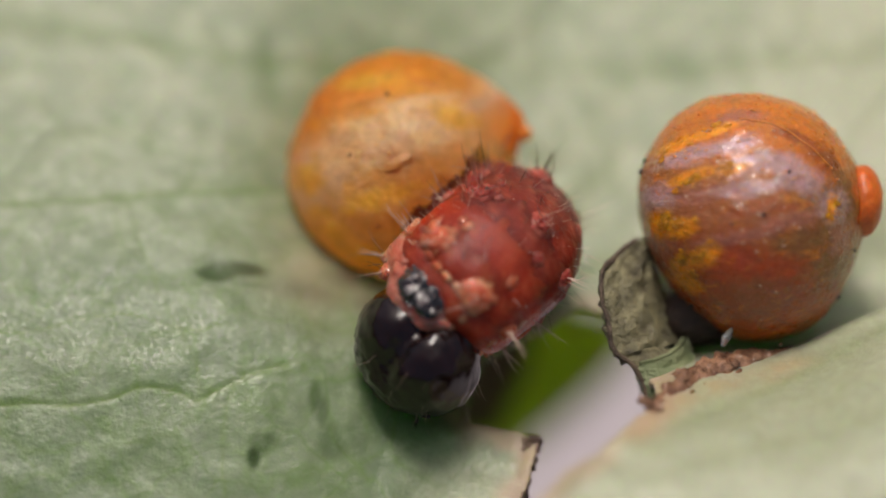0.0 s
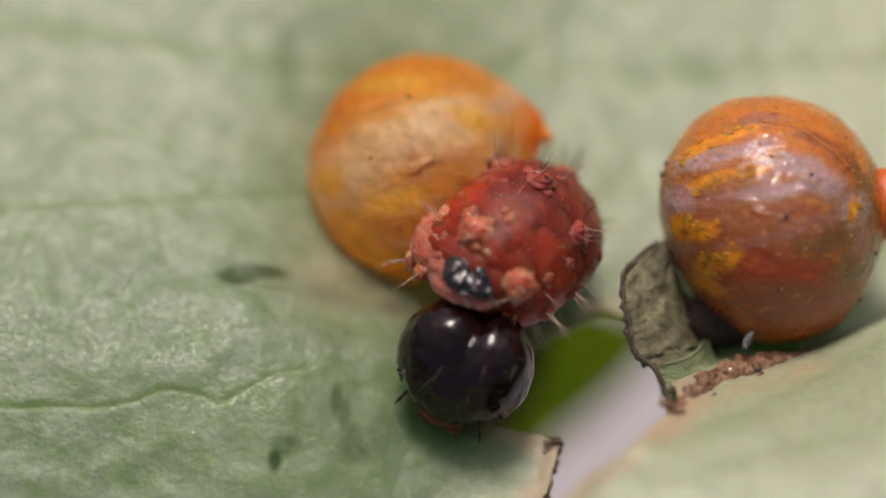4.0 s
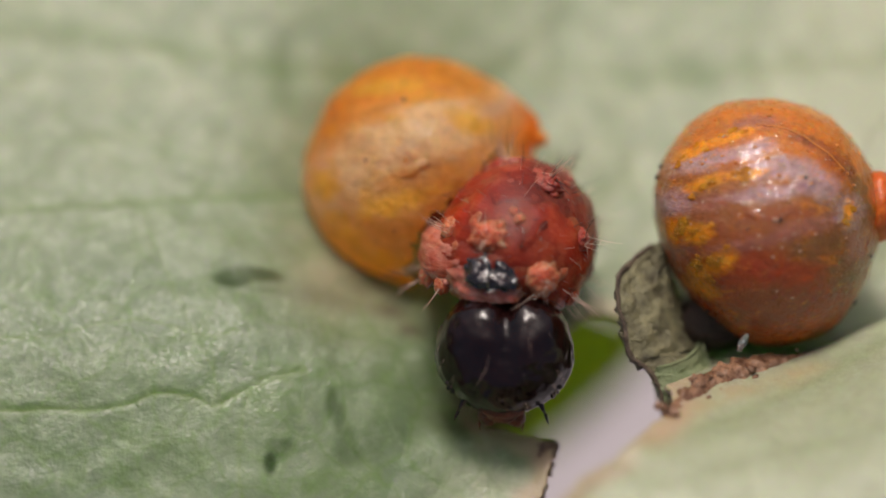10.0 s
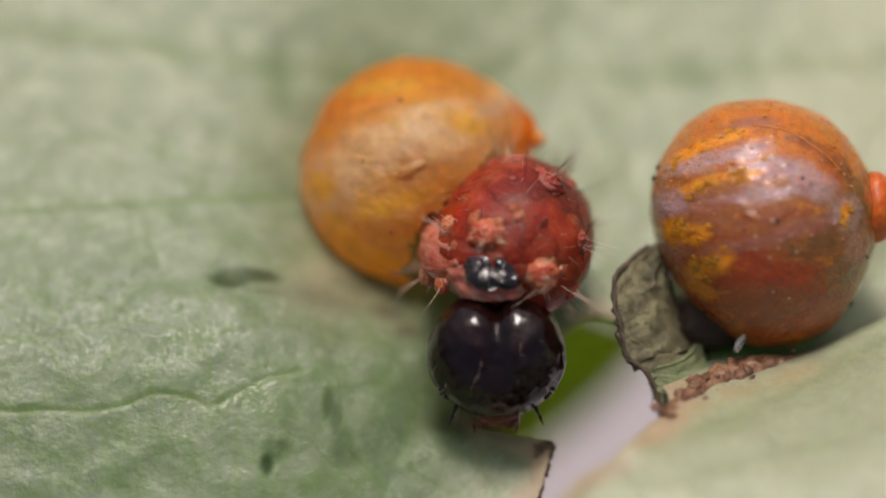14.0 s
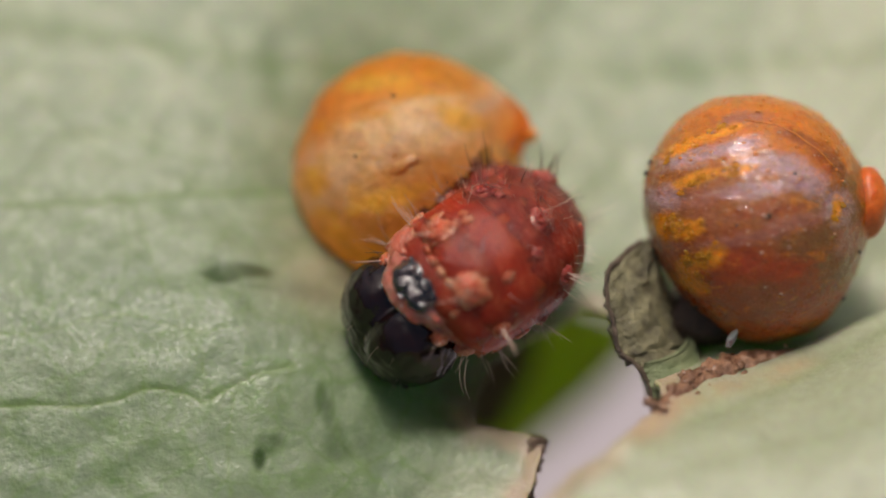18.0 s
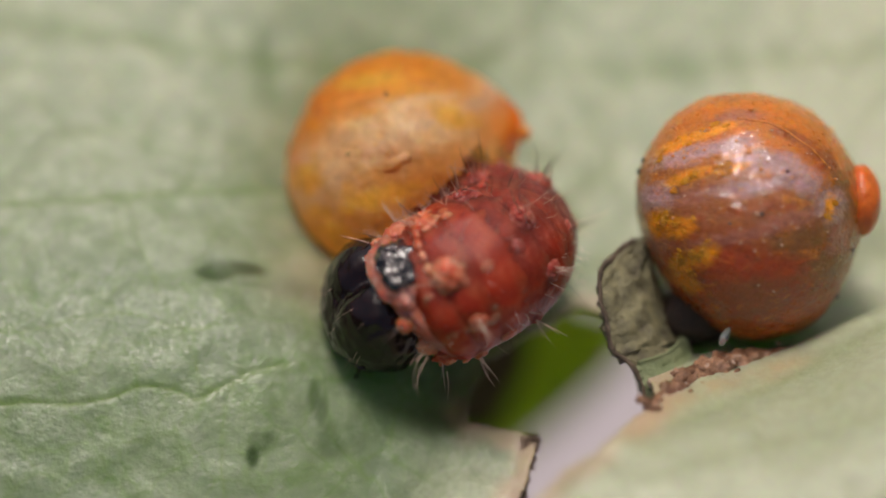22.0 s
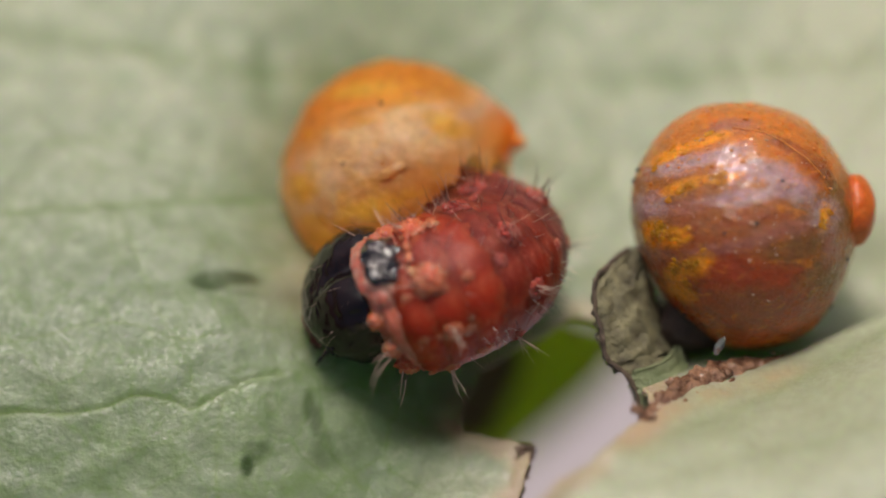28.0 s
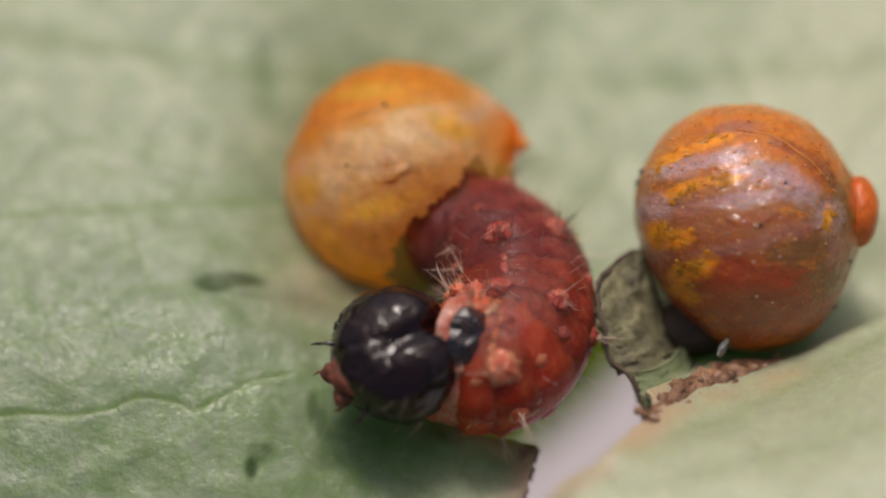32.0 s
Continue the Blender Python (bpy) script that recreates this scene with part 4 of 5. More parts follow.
def tubercle(parent, where, out, size, seed, rnd, hairs, pale, reach=0.34, lean=(0.0, 0.25, 0.35), flesh=TUBERCLE):
    """A finger-like fleshy knob with a rough crown and a loose sheaf of bristles."""
    out = Vector(out).normalized()
    turn = out.to_track_quat("Z", "Y").to_matrix()
    c = Vector(where)
    tip = Vector((rnd.gauss(0, 0.12), rnd.gauss(0, 0.12), 0)) * size

    def fn(d):
        q = (abs(d.z) ** 3.2 + math.hypot(d.x, d.y) ** 3.2) ** (1 / 3.2)
        e = d / q
        high = max(0.0, e.z)
        k = 1.12 - 0.30 * high + 0.10 * math.sin(7 * e.z + seed)
        crown = 0.16 * high * noise.noise(Vector((d.x * 5, d.y * 5, seed)))
        p = Vector((e.x * size * k * 0.80, e.y * size * k * 0.80, e.z * size * (0.50 if e.z > 0 else 1.0) + crown * size)) + tip * high
        return c + turn @ (p * lump(d, 0.16, 2.4, seed) * lump(d, 0.13, 6.5, seed + 2))
    v, f = ball(fn, 40, 30)
    tb = shape("tubercle", v, f, flesh, parent, "fleshy pinkish bristle-bearing knob")
    bits, dark = [], []
    main = (out + Vector(lean)).normalized()
    for i in range(hairs):
        stray = 0.22 if i < hairs * 0.6 else 0.55
        d = (main + Vector((rnd.gauss(0, stray), rnd.gauss(0, stray), rnd.gauss(0, stray)))).normalized()
        a = c + out * size * 0.3 + Vector((rnd.gauss(0, 0.25), rnd.gauss(0, 0.25), rnd.gauss(0, 0.25))) * size
        b = a + d * reach * rnd.uniform(0.45, 1.2)
        (bits if rnd.random() < pale else dark).append(bristle(a, b, rnd.uniform(0.0035, 0.0065), rnd.uniform(-0.25, 0.25), 6, 6))
    if bits:
        shape("bristle_tuft", *joined(bits), HAIR_PALE, tb, "pale translucent bristles")
    if dark:
        shape("bristle_tuft", *joined(dark), HAIR_DARK, tb, "stiff dark bristles")


def body_ring(r, half, seed, size, hairs, pale, skin=SKIN, fuzz=10):
    v, f = ball(lambda d: ring_point(Vector((d.x, d.z, d.y)), r, half, seed), 84, 56)
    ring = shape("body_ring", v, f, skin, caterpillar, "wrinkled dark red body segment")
    rnd = random.Random(int(seed * 10))
    for ang in (-118, -72, -28, 28, 72, 118) if size else ():
        a = radians(ang + rnd.uniform(-4, 4))
        y = rnd.uniform(-0.07, 0.07)
        o = Vector((math.sin(a), 0.12, math.cos(a)))
        big = 1.25 if abs(ang) < 40 else 1.05 if abs(ang) < 100 else 0.8
        back = abs(ang) < 40
        tubercle(ring, o * r * 0.95 + Vector((0, y, 0)), o, size * big * rnd.uniform(0.9, 1.12), seed + ang, rnd, hairs if back else max(4, hairs // 2),
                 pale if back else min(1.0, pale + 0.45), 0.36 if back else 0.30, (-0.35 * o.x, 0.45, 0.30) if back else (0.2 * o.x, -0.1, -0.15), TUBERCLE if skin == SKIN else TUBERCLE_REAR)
    # low pale granules scattered over the flanks
    for i in range(0 if skin == SKIN_REAR else 7):
        a = radians(rnd.choice((-1, 1)) * rnd.uniform(18, 118))
        o = Vector((math.sin(a), 0, math.cos(a)))
        w = rnd.uniform(0.035, 0.075)
        lay = o.to_track_quat("Z", "Y").to_matrix()
        v, f = blob(o * r * 0.97 + Vector((0, rnd.uniform(-0.12, 0.12), 0)), (w * rnd.uniform(1, 1.5), w, w * 0.45), 0.35, 2.6, seed + i, 20, 13, lay)
        shape("skin_granule", v, f, TUBERCLE if skin == SKIN else TUBERCLE_REAR, ring)
    for stuff, share, label in ((HAIR_DARK, 0.4, "fine short dark hairs"), (HAIR_PALE, 0.6, "fine short pale hairs")):
        hair = []
        for i in range(int(fuzz * share)):
            a = radians(rnd.uniform(-120, 120))
            o = Vector((math.sin(a), rnd.uniform(-0.3, 0.3), math.cos(a)))
            p = Vector((o.x * r * 0.96, rnd.uniform(-0.3, 0.3) * half, o.z * r * 0.94))
            d = (o + Vector((rnd.gauss(0, 0.3), rnd.gauss(0.2, 0.4), rnd.gauss(0, 0.3)))).normalized()
            hair.append(bristle(p, p + d * rnd.uniform(0.07, 0.32 if stuff == HAIR_DARK else 0.24), rnd.uniform(0.0018, 0.0038), rnd.uniform(-0.3, 0.3)))
        shape("bristle_tuft", *joined(hair), stuff, ring, label)
    return ring


RING_PLACES = (0.02, 0.12, 0.22, 0.32, 0.42, 0.50, 0.58, 0.67, 0.76, 0.84, 0.93)
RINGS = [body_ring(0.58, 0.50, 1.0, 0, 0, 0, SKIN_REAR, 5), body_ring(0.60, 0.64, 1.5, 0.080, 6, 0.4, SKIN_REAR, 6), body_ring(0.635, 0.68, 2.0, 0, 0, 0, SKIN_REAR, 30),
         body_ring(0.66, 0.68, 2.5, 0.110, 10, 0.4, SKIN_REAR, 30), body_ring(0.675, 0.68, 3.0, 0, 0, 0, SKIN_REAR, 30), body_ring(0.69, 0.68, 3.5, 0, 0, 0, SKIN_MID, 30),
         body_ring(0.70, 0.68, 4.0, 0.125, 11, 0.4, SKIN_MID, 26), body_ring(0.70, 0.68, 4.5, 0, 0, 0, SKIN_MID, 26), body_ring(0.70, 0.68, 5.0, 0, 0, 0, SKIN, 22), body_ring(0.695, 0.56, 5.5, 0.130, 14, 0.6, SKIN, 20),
         body_ring(0.685, 0.36, 6.0, 0, 0, 0, SKIN, 14)]


def build_collar():
    def collar_point(d):
        p = ring_point(Vector((d.x, d.z, d.y)), 0.68, 0.40, 6.0, 4.0) - Vector((0, 0, 0.045))
        return Vector((p.x, p.y * (0.33 if p.y > 0 else 1.0), p.z)) * lump(d, 0.022, 6, 3.0) * lump(d, 0.012, 13, 5.0)
    v, f = ball(collar_point, 96, 70)
    col = shape("collar_ring", v, f, COLLAR_SKIN, caterpillar, "pinkish first body segment behind the head")
    v, f = ball(lambda d: Vector((d.x * 0.50, 0.08 + d.y * 0.30, d.z * 0.46)) * lump(d, 0.05, 4, 2.0), 40, 26)
    shape("neck_skin", v, f, COLLAR_SKIN, col, "soft pink skin between collar and head")
    rnd = random.Random(12)

    # pale wet skin, then the glossy crumpled shield in two halves on it
    def saddle(d):
        p = Vector((d.x * 0.40, d.y * 0.22, d.z * 0.06)) * lump(d, 0.22, 2.2, 2.0)
        ruck = 0.03 * noise.noise(Vector((p.x * 12, p.y * 16, 2))) * (1 if d.z > 0 else 0)
        return Vector((p.x, p.y - 0.03, 0.622 + p.z + ruck + 0.30 * p.y - 0.85 * p.x * p.x))
    v, f = ball(saddle, 56, 40)
    shape("pale_plate", v, f, WET_SKIN, col, "pale wet skin round the shield")
    def shield(d):
        q = (abs(d.x) ** 4 + abs(d.y) ** 4) ** 0.25 + 1e-6
        flat = min(1.0, math.hypot(d.x, d.y))
        k = flat / q * (1 + 0.30 * noise.noise(Vector((d.x * 2.2, d.y * 2.2, 7.0))) + 0.12 * noise.noise(Vector((d.x * 6, d.y * 6, 2.0))))
        x, y = d.x * k * 0.25, d.y * k * 0.16
        y *= 1 - 0.25 * (x / 0.25) ** 2
        top = 1 if d.z > 0 else 0
        crumple = 0.050 * noise.noise(Vector((x * 9, y * 9, 4.0))) + 0.014 * noise.noise(Vector((x * 24, y * 24, 1.0)))
        lift = 0.055 * max(0.0, 1 - flat ** 6) * (1 if top else -0.6) + crumple * top * (1 - flat ** 4) - 0.03 * top * math.exp(-(x / 0.03) ** 2)
        return Vector((x, y - 0.09, 0.662 + lift + 0.52 * y - 0.8 * x * x))
    v, f = ball(shield, 110, 90)
    shape("shield_plate", v, f, SHIELD, col, "glossy black crumpled back shield")
    for s in (-1, 1):
        # wet pale beads at the ends of the shield
        for i in range(4):
            x, y = s * rnd.uniform(0.29, 0.40), -0.10 + rnd.uniform(-0.16, 0.22)
            size = rnd.uniform(0.022, 0.045)
            v, f = blob((x, y, 0.625 - 0.85 * x * x), (size * rnd.uniform(1, 1.8), size, size * 0.7), 0.3, 2.4, i + s * 3.0, 18, 12)
            shape("wet_bead", v, f, WET_SKIN, col, "small shining bead of pale skin")
    # row of low knobs behind the shield
    for x in (-0.19, -0.06, 0.07, 0.20):
        v, f = blob((x, -0.33, 0.600 - 0.8 * x * x), (0.060, 0.040, 0.030), 0.2, 2.2, x * 9, 16, 11)
        shape("skin_knob", v, f, TUBERCLE, col)
    v, f = tube(curve_points([(0.60 * math.sin(a * 0.25), 0.105 + 0.02 * math.cos(a * 0.7), 0.575 * math.cos(a * 0.25)) for a in range(-6, 7)], 48),
                lambda t: 0.046 * math.sin(math.pi * (0.12 + 0.76 * t)), 16, 0.45, 2.0)
    shape("collar_fold", v, f, WET_SKIN, col, "pale pink fold at the neck")
    for ang, size in ((-112, 0.16), (-80, 0.12), (-48, 0.10), (48, 0.10), (80, 0.12), (112, 0.16)):
        a = radians(ang)
        o = Vector((math.sin(a), 0.25, math.cos(a)))
        side = abs(ang) > 60
        tubercle(col, o * 0.61, o, size * 0.85, ang * 0.1, rnd, 5 if side else 4, 0.8 if side else 0.1, 0.36 if side else 0.28,
                 (0.2 * o.x, 0.5, -0.1) if side else (0.1 * o.x, 0.5, 0.4))
    return col


def head_point(d):
    """Two rounded lobes; local y runs to the mouth, z out of the face."""
    q = (abs(d.x) ** 2.2 + abs(d.y) ** 2.2 + abs(d.z) ** 2.2) ** (1 / 2.2)
    e = d / q
    wide = 0.63 * (1 - 0.30 * max(0, e.y + 0.12) ** 2.2)
    p = Vector((e.x * wide, e.y * (0.53 if e.y > 0 else 0.65), e.z * (0.50 if e.z > 0 else 0.42)))
    cleft = math.exp(-(d.x / 0.15) ** 2) * (0.14 * max(0, -d.y + 0.30) + 0.012)
    brow = 1 + 0.10 * math.exp(-((abs(d.x) - 0.45) ** 2 + (d.y + 0.5) ** 2 + (d.z - 0.6) ** 2) / 0.16)
    # sutures that frame the frons
    arm = abs(abs(d.x) - (0.10 + 0.30 * max(0.0, d.y + 0.2)))
    seam = 0.022 * math.exp(-(arm / 0.05) ** 2) * (1 if d.y > -0.2 and d.z > 0 else 0) * min(1.0, max(0.0, 5 * d.z))
    return p * (1 - cleft) * (1 - seam) * brow * lump(d, 0.03, 3.6, 8.0) * lump(d, 0.006, 11, 2.0)


def build_head():
    v, f = ball(head_point, 110, 76)
    head = shape("head", v, f, HEAD, caterpillar, "shiny black two-lobed head capsule")
    v, f = blob((0, 0.40, 0.25), (0.20, 0.10, 0.08), 0.14, 2, 1.0, 28, 18)
    shape("clypeus", v, f, MOUTH, head, "reddish brown plate above the mouth")
    v, f = blob((0, 0.48, 0.20), (0.14, 0.07, 0.08), 0.14, 2, 4.0, 24, 14)
    shape("labrum", v, f, MOUTH, head, "reddish brown upper lip")
    for s in (-1, 1):
        v, f = blob((s * 0.12, 0.51, 0.10), (0.10, 0.10, 0.09), 0.2, 2, 2.0 + s, 16, 10)
        shape("mandible", v, f, MOUTH, head, "dark red jaw")
        v, f = joined([bristle((s * 0.34, 0.36, 0.1), (s * 0.40, 0.48, 0.14), 0.035, 0.1, 8), bristle((s * 0.395, 0.47, 0.14), (s * 0.43, 0.56, 0.15), 0.02, 0.1, 8)])
        shape("antenna", v, f, HEAD, head)
        v, f = joined([bristle((s * 0.17, 0.50, -0.02), (s * 0.20, 0.61, 0.02), 0.03, 0.1, 8), bristle((s * 0.20, 0.60, 0.02), (s * 0.19, 0.67, 0.05), 0.016, 0.1, 8)])
        shape("palp", v, f, MOUTH, head, "short brown feeler beside the mouth")
        for i in range(6):
            a = radians(-70 + 40 * i)
            p = head_point(Vector((s * 0.82, 0.42 + 0.13 * math.cos(a), 0.36 + 0.13 * math.sin(a))).normalized())
            v, f = blob(p, (0.022, 0.022, 0.022), 0, 1, 0, 10, 7)
            shape("eyelet", v, f, HEAD, head)
    rnd = random.Random(21)
    for s in (-1, 1):
        hairs = []
        for i in range(10):
            d = Vector((s * rnd.uniform(0.15, 0.95), rnd.uniform(-0.5, 0.85), rnd.uniform(0.1, 0.9))).normalized()
            p = head_point(d) * 0.98
            q = (d * 0.7 + Vector((0, 0.9, 0.1)) + Vector((rnd.gauss(0, 0.2), rnd.gauss(0, 0.2), rnd.gauss(0, 0.2)))).normalized()
            hairs.append(bristle(p, p + q * rnd.uniform(0.10, 0.26), rnd.uniform(0.0014, 0.0022), rnd.uniform(-0.2, 0.2)))
        shape("bristle_tuft", *joined(hairs), HAIR_DULL, head, "fine pale bristles")
    return head


collar = build_collar()
head = build_head()
for s in (-1, 1):
    for ring in (RINGS[7], RINGS[9], collar):
        v, f = joined([bristle((s * 0.2, 0.05, -0.45), (s * 0.24, 0.12, -0.68), 0.075, 0.1, 10), bristle((s * 0.24, 0.11, -0.66), (s * 0.2, 0.2, -0.8), 0.04, 0.1, 8)])
        shape("leg", v, f, MOUTH, ring, "short reddish jointed leg")


# ---- what moves: the head and collar, with the rings following between egg and collar ----
HEAD_ROWS = [
    (0, mm(-0.49, -1.65, 0.05, -70, -8, 131)),
    (0.5, mm(-0.54, -1.62, 0.07, -68, -8, 131)),
    (1, mm(-0.61, -1.61, 0.10, -64, -6, 128)),
    (1.5, mm(-0.73, -1.48, 0.20, -57, -7, 124)),
    (2, mm(-0.76, -1.54, 0.22, -46, -8, 121)),
    (2.5, mm(-0.77, -1.61, 0.22, -34, -8, 129)),
    (3, mm(-0.55, -1.66, 0.12, -48, -8, 139)),
    (3.5, mm(-0.38, -1.76, 0.06, -47, -8, 148)),
    (5.5, mm(0.11, -1.67, -0.04, -70, -1, 178)),
    (6, mm(0.23, -1.68, -0.04, -70, 1, -178)),
    (6.5, mm(0.15, -1.61, 0.10, -48, -1, 178)),
    (7, mm(-0.09, -1.70, 0.03, -50, -2, 176)),
    (7.5, mm(-0.30, -1.73, 0.11, -39, -6, 170)),
    (8, mm(-0.28, -1.77, 0.06, -42, -5, 171)),
    (8.5, mm(-0.14, -1.76, 0.07, -38, -3, 174)),
    (9, mm(0.01, -1.65, 0.16, -30, -2, 177)),
    (9.5, mm(0.08, -1.66, 0.13, -36, -1, 177)),
    (10, mm(0.15, -1.67, 0.09, -42, -1, 178)),
    (10.5, mm(0.23, -1.62, 0.05, -58, 3, -175)),
    (11, mm(0.32, -1.62, 0.01, -65, 5, -171)),
    (11.5, mm(0.38, -1.63, 0.02, -62, 5, -170)),
    (12, mm(0.35, -1.67, 0.05, -50, 3, -175)),
    (12.5, mm(0.25, -1.67, 0.06, -48, 2, -176)),
    (13, mm(0.26, -1.67, -0.01, -65, 2, -176)),
    (13.5, mm(0.36, -1.67, 0.04, -52, 2, -176)),
    (14, mm(0.11, -1.68, 0.07, -45, -0, 180)),
    (14.5, mm(-0.03, -1.74, 0.05, -42, -1, 177)),
    (16.5, mm(-0.33, -1.64, 0.07, -56, -7, 150)),
    (17, mm(-0.37, -1.51, -0.01, -64, -7, 142)),
    (17.5, mm(-0.48, -1.38, 0.03, -69, -7, 135)),
    (18, mm(-0.68, -1.29, 0.01, -82, -7, 123)),
    (18.5, mm(-0.72, -1.29, -0.01, -81, -3, 115)),
    (19, mm(-0.73, -1.19, 0.02, -81, -1, 106)),
    (19.5, mm(-0.76, -1.15, 0.09, -65, -3, 108)),
    (20, mm(-0.76, -1.32, 0.02, -64, -7, 116)),
    (20.5, mm(-0.65, -1.41, 0.02, -55, -9, 124)),
    (21, mm(-0.67, -1.52, 0.12, -46, -9, 126)),
    (21.5, mm(-0.70, -1.41, 0.11, -45, -5, 115)),
    (22, mm(-0.84, -1.21, 0.06, -65, 3, 107)),
    (22.5, mm(-0.72, -1.08, 0.10, -66, 6, 101)),
    (23, mm(-0.78, -1.09, 0.09, -68, 7, 100)),
    (23.5, mm(-0.77, -1.08, 0.13, -57, 5, 98)),
    (24, mm(-0.93, -1.09, 0.14, -49, 4, 97)),
    (24.5, mm(-0.78, -1.23, 0.08, -50, 1, 105)),
    (25, mm(-0.86, -1.36, 0.10, -50, -4, 118)),
    (25.5, mm(-0.83, -1.49, 0.14, -43, -6, 120)),
    (27.5, mm(-0.95, -1.06, 0.14, -55, 6, 98)),
    (28, mm(-0.96, -1.06, 0.15, -52, 6, 97)),
    (28.5, mm(-0.93, -1.07, 0.17, -45, 5, 95)),
    (29, mm(-1.06, -1.08, 0.24, -37, 4, 92)),
    (29.5, mm(-1.03, -1.27, 0.33, -28, 4, 95)),
    (30, mm(-0.92, -1.43, 0.49, -20, 0, 99)),
    (30.5, mm(-0.81, -1.59, 0.49, -17, -1, 103)),
    (31, mm(-0.74, -1.67, 0.43, -18, -3, 108)),
    (31.5, mm(-0.73, -1.74, 0.39, -16, -7, 114)),
    (32, mm(-0.72, -1.78, 0.37, -14, -12, 118)),
]
COLLAR_ROWS = [
    (0, mm(-0.21, -1.14, 0.29, -42, -8, 131)),
    (0.5, mm(-0.18, -1.09, 0.32, -42, -8, 131)),
    (1, mm(-0.22, -1.13, 0.31, -40, -6, 128)),
    (1.5, mm(-0.28, -1.08, 0.36, -37, -7, 124)),
    (2, mm(-0.25, -1.15, 0.34, -33, -8, 121)),
    (2.5, mm(-0.26, -1.07, 0.35, -33, -8, 129)),
    (3, mm(-0.21, -1.02, 0.33, -39, -8, 139)),
    (3.5, mm(-0.14, -0.95, 0.33, -41, -8, 148)),
    (5.5, mm(-0.09, -0.81, 0.27, -50, -3, 174)),
    (6, mm(0.02, -0.81, 0.27, -50, -1, 177)),
    (6.5, mm(0.10, -0.71, 0.33, -44, -3, 174)),
    (7, mm(-0.12, -0.77, 0.30, -45, -5, 171)),
    (7.5, mm(-0.23, -0.85, 0.28, -42, -6, 170)),
    (8, mm(-0.23, -0.89, 0.26, -42, -7, 167)),
    (8.5, mm(-0.18, -0.86, 0.26, -41, -6, 170)),
    (9, mm(-0.07, -0.74, 0.32, -40, -4, 172)),
    (9.5, mm(0.02, -0.75, 0.31, -41, -4, 173)),
    (10, mm(0.05, -0.80, 0.28, -43, -3, 174)),
    (10.5, mm(0.05, -0.79, 0.28, -47, 0, -179)),
    (11, mm(0.08, -0.78, 0.29, -49, 2, -176)),
    (11.5, mm(0.09, -0.82, 0.27, -48, 3, -175)),
    (12, mm(0.14, -0.79, 0.28, -45, 0, -179)),
    (12.5, mm(0.06, -0.77, 0.30, -44, -0, 180)),
    (13, mm(0.08, -0.77, 0.30, -49, -0, 180)),
    (13.5, mm(0.17, -0.81, 0.27, -45, -0, 180)),
    (14, mm(0.08, -0.77, 0.30, -44, -2, 176)),
    (14.5, mm(-0.04, -0.87, 0.24, -43, -4, 173)),
    (16.5, mm(-0.05, -0.98, 0.30, -43, -7, 150)),
    (17, mm(0.04, -1.03, 0.30, -44, -7, 142)),
    (17.5, mm(-0.07, -1.04, 0.33, -43, -7, 135)),
    (18, mm(-0.27, -1.11, 0.34, -43, -7, 123)),
    (18.5, mm(-0.35, -1.13, 0.37, -40, -3, 115)),
    (19, mm(-0.32, -1.21, 0.37, -37, -1, 106)),
    (19.5, mm(-0.28, -1.15, 0.40, -34, -3, 108)),
    (20, mm(-0.23, -1.10, 0.39, -36, -7, 116)),
    (20.5, mm(-0.34, -1.06, 0.38, -36, -9, 124)),
    (21, mm(-0.28, -1.04, 0.38, -35, -9, 126)),
    (21.5, mm(-0.33, -1.13, 0.38, -31, -5, 115)),
    (22, mm(-0.38, -1.18, 0.38, -34, 3, 107)),
    (22.5, mm(-0.46, -1.22, 0.38, -31, 6, 101)),
    (23, mm(-0.41, -1.24, 0.37, -32, 7, 100)),
    (23.5, mm(-0.41, -1.23, 0.38, -28, 5, 98)),
    (24, mm(-0.45, -1.25, 0.37, -25, 4, 97)),
    (24.5, mm(-0.40, -1.22, 0.37, -29, 1, 105)),
    (25, mm(-0.41, -1.10, 0.38, -33, -4, 118)),
    (25.5, mm(-0.39, -1.12, 0.36, -32, -6, 120)),
    (27.5, mm(-0.54, -1.15, 0.42, -28, 6, 98)),
    (28, mm(-0.54, -1.17, 0.41, -26, 6, 97)),
    (28.5, mm(-0.53, -1.15, 0.42, -24, 5, 95)),
    (29, mm(-0.52, -1.13, 0.44, -20, 4, 92)),
    (29.5, mm(-0.49, -1.19, 0.40, -19, 4, 95)),
    (30, mm(-0.39, -1.28, 0.35, -13, 0, 88)),
    (30.5, mm(-0.24, -1.42, 0.27, -11, -2, 87)),
    (31, mm(-0.11, -1.42, 0.25, -9, -5, 85)),
    (31.5, mm(-0.09, -1.49, 0.18, -6, -10, 80)),
    (32, mm(-0.04, -1.56, 0.13, -1, -14, 73)),
]
ROOT, ROOT_WAY, ROOT_BACK = Vector((-0.13, -0.09, -0.17)), Vector((1.0, -0.28, 0.19)), Vector((0.45, 0.25, 0.85))


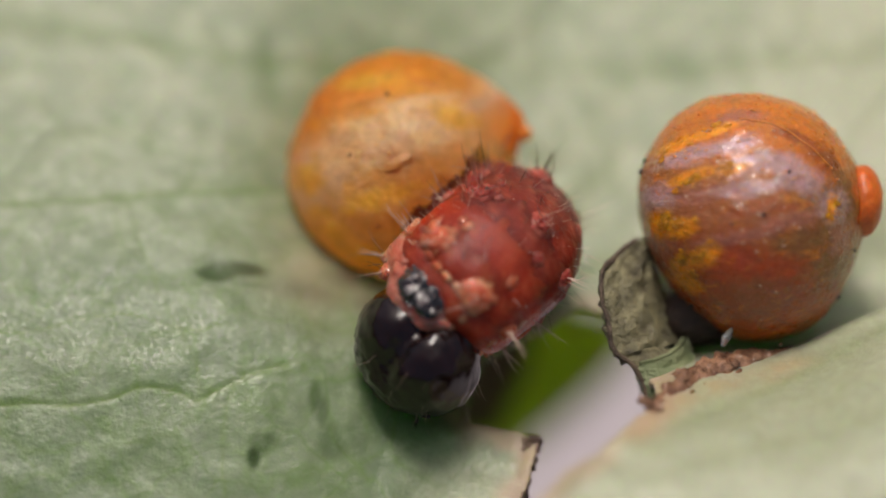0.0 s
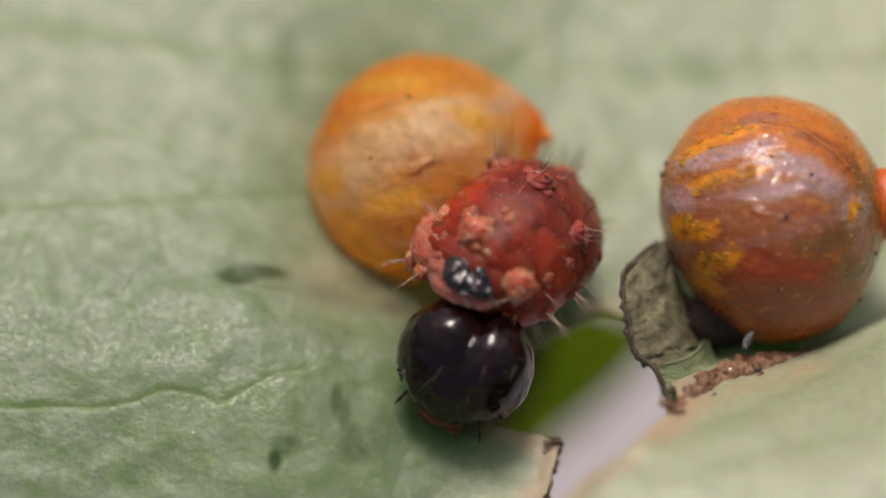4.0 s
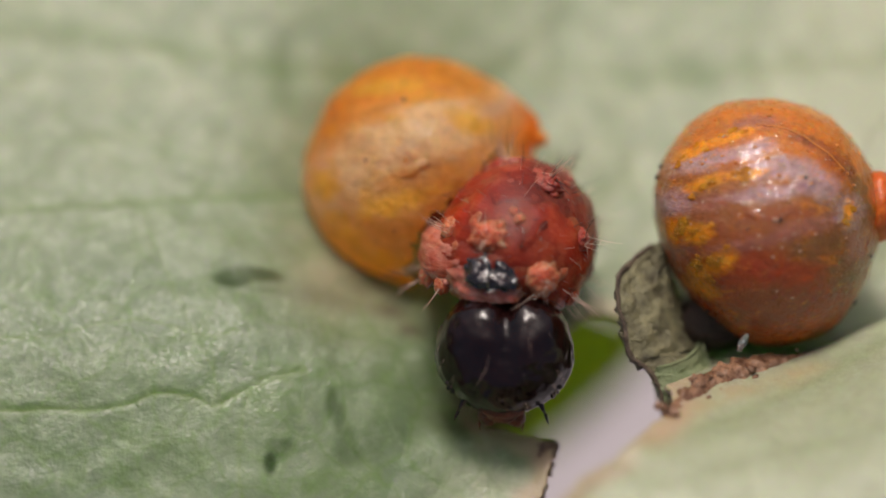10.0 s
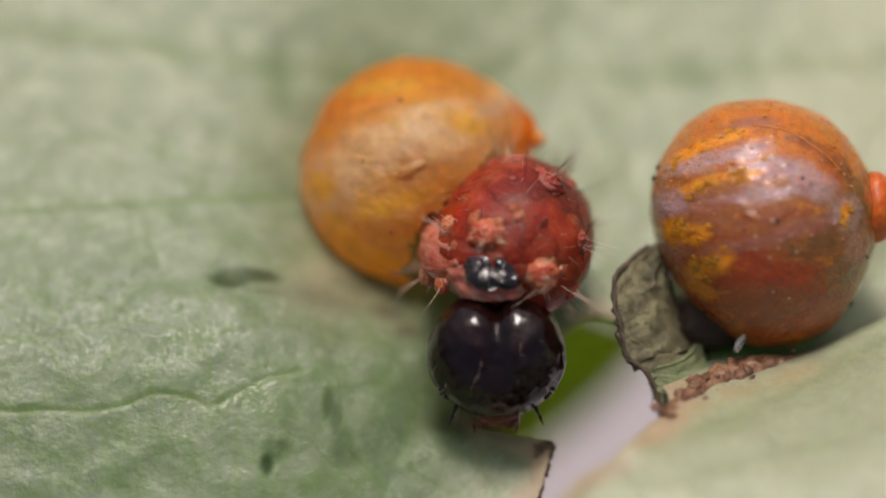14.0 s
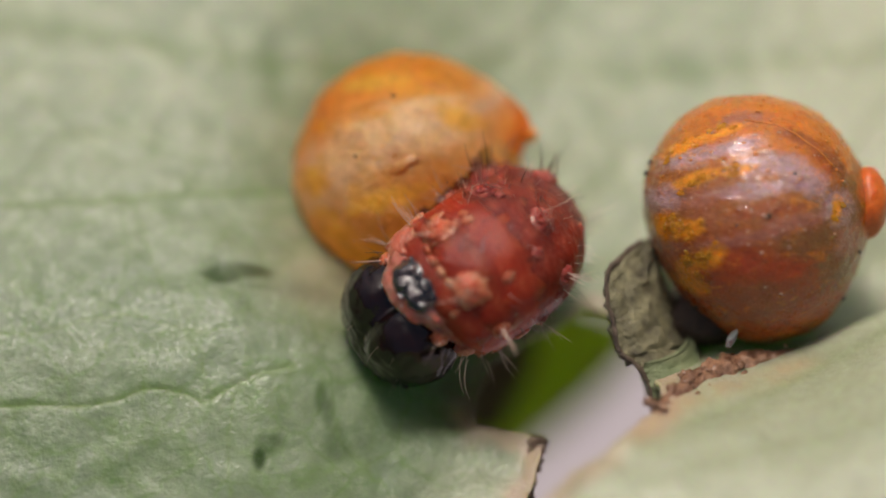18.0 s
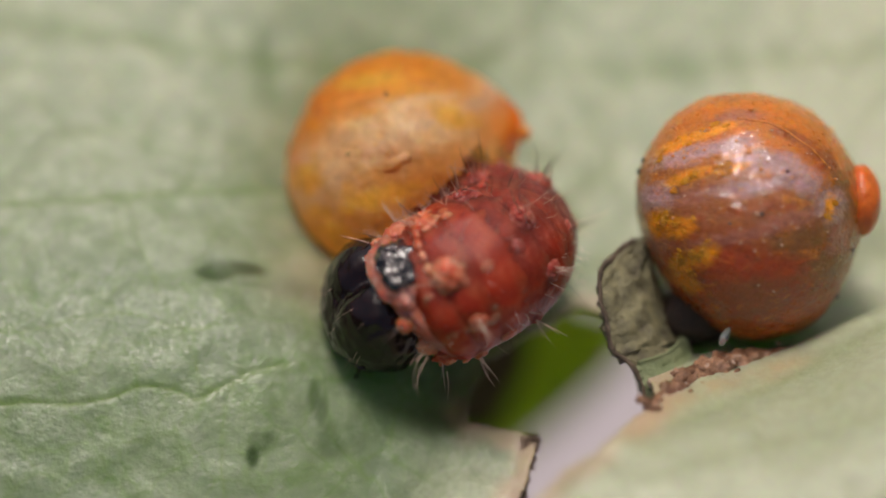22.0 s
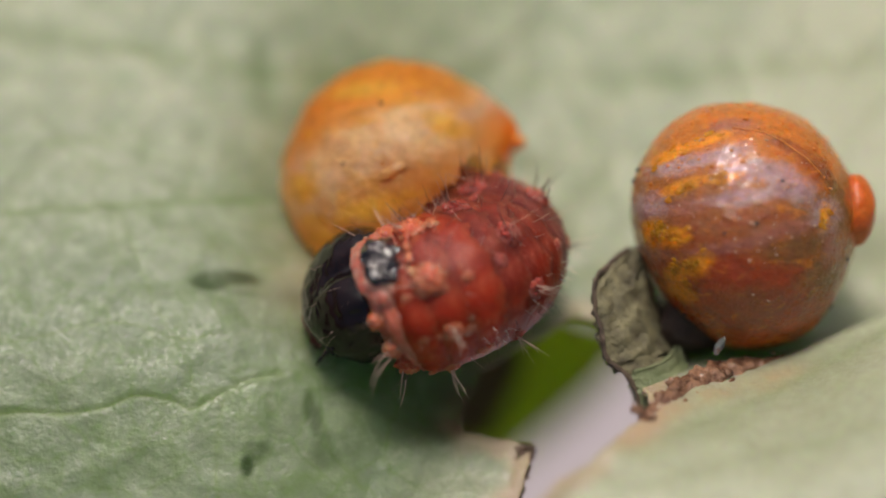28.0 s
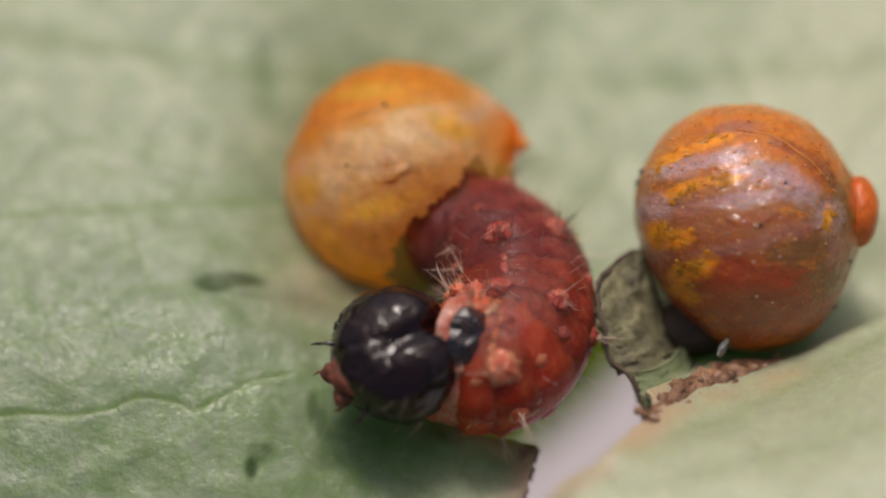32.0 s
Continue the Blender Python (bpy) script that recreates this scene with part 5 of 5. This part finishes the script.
def ring_pose(u, m):
    """The pose of a ring at the share u of the way from the egg's mouth to the collar at m."""
    p0, p1 = ROOT * MM, m.translation
    t0, t1 = ROOT_WAY * 2.65 * MM, m.to_3x3().col[1] * 2.05 * MM
    h = (2 * u ** 3 - 3 * u ** 2 + 1, u ** 3 - 2 * u ** 2 + u, -2 * u ** 3 + 3 * u ** 2, u ** 3 - u ** 2)
    g = (6 * u ** 2 - 6 * u, 3 * u ** 2 - 4 * u + 1, -6 * u ** 2 + 6 * u, 3 * u ** 2 - 2 * u)
    place = p0 * h[0] + t0 * h[1] + p1 * h[2] + t1 * h[3]
    way = (p0 * g[0] + t0 * g[1] + p1 * g[2] + t1 * g[3]).normalized()
    back = ROOT_BACK.lerp(m.to_3x3().col[2], u)
    side = way.cross(back).normalized()
    back = side.cross(way)
    # the body bulges to its flank when the front hangs straight down
    hang = min(1.0, max(0.0, (-m.to_3x3().col[1].y - 0.45) / 0.35))
    out = Matrix((side, way, back)).transposed().to_4x4()
    out.translation = place + Vector((0, -0.07, -0.04)) * MM * min(1.0, 2 * u) - side * (0.15 * MM * hang * math.sin(math.pi * u ** 3))
    return out


def motions():
    walk(head, HEAD_ROWS)
    walk(collar, COLLAR_ROWS)
    for ring, u in zip(RINGS, RING_PLACES):
        walk(ring, [(t, ring_pose(u, m)) for t, m in COLLAR_ROWS])


motions()
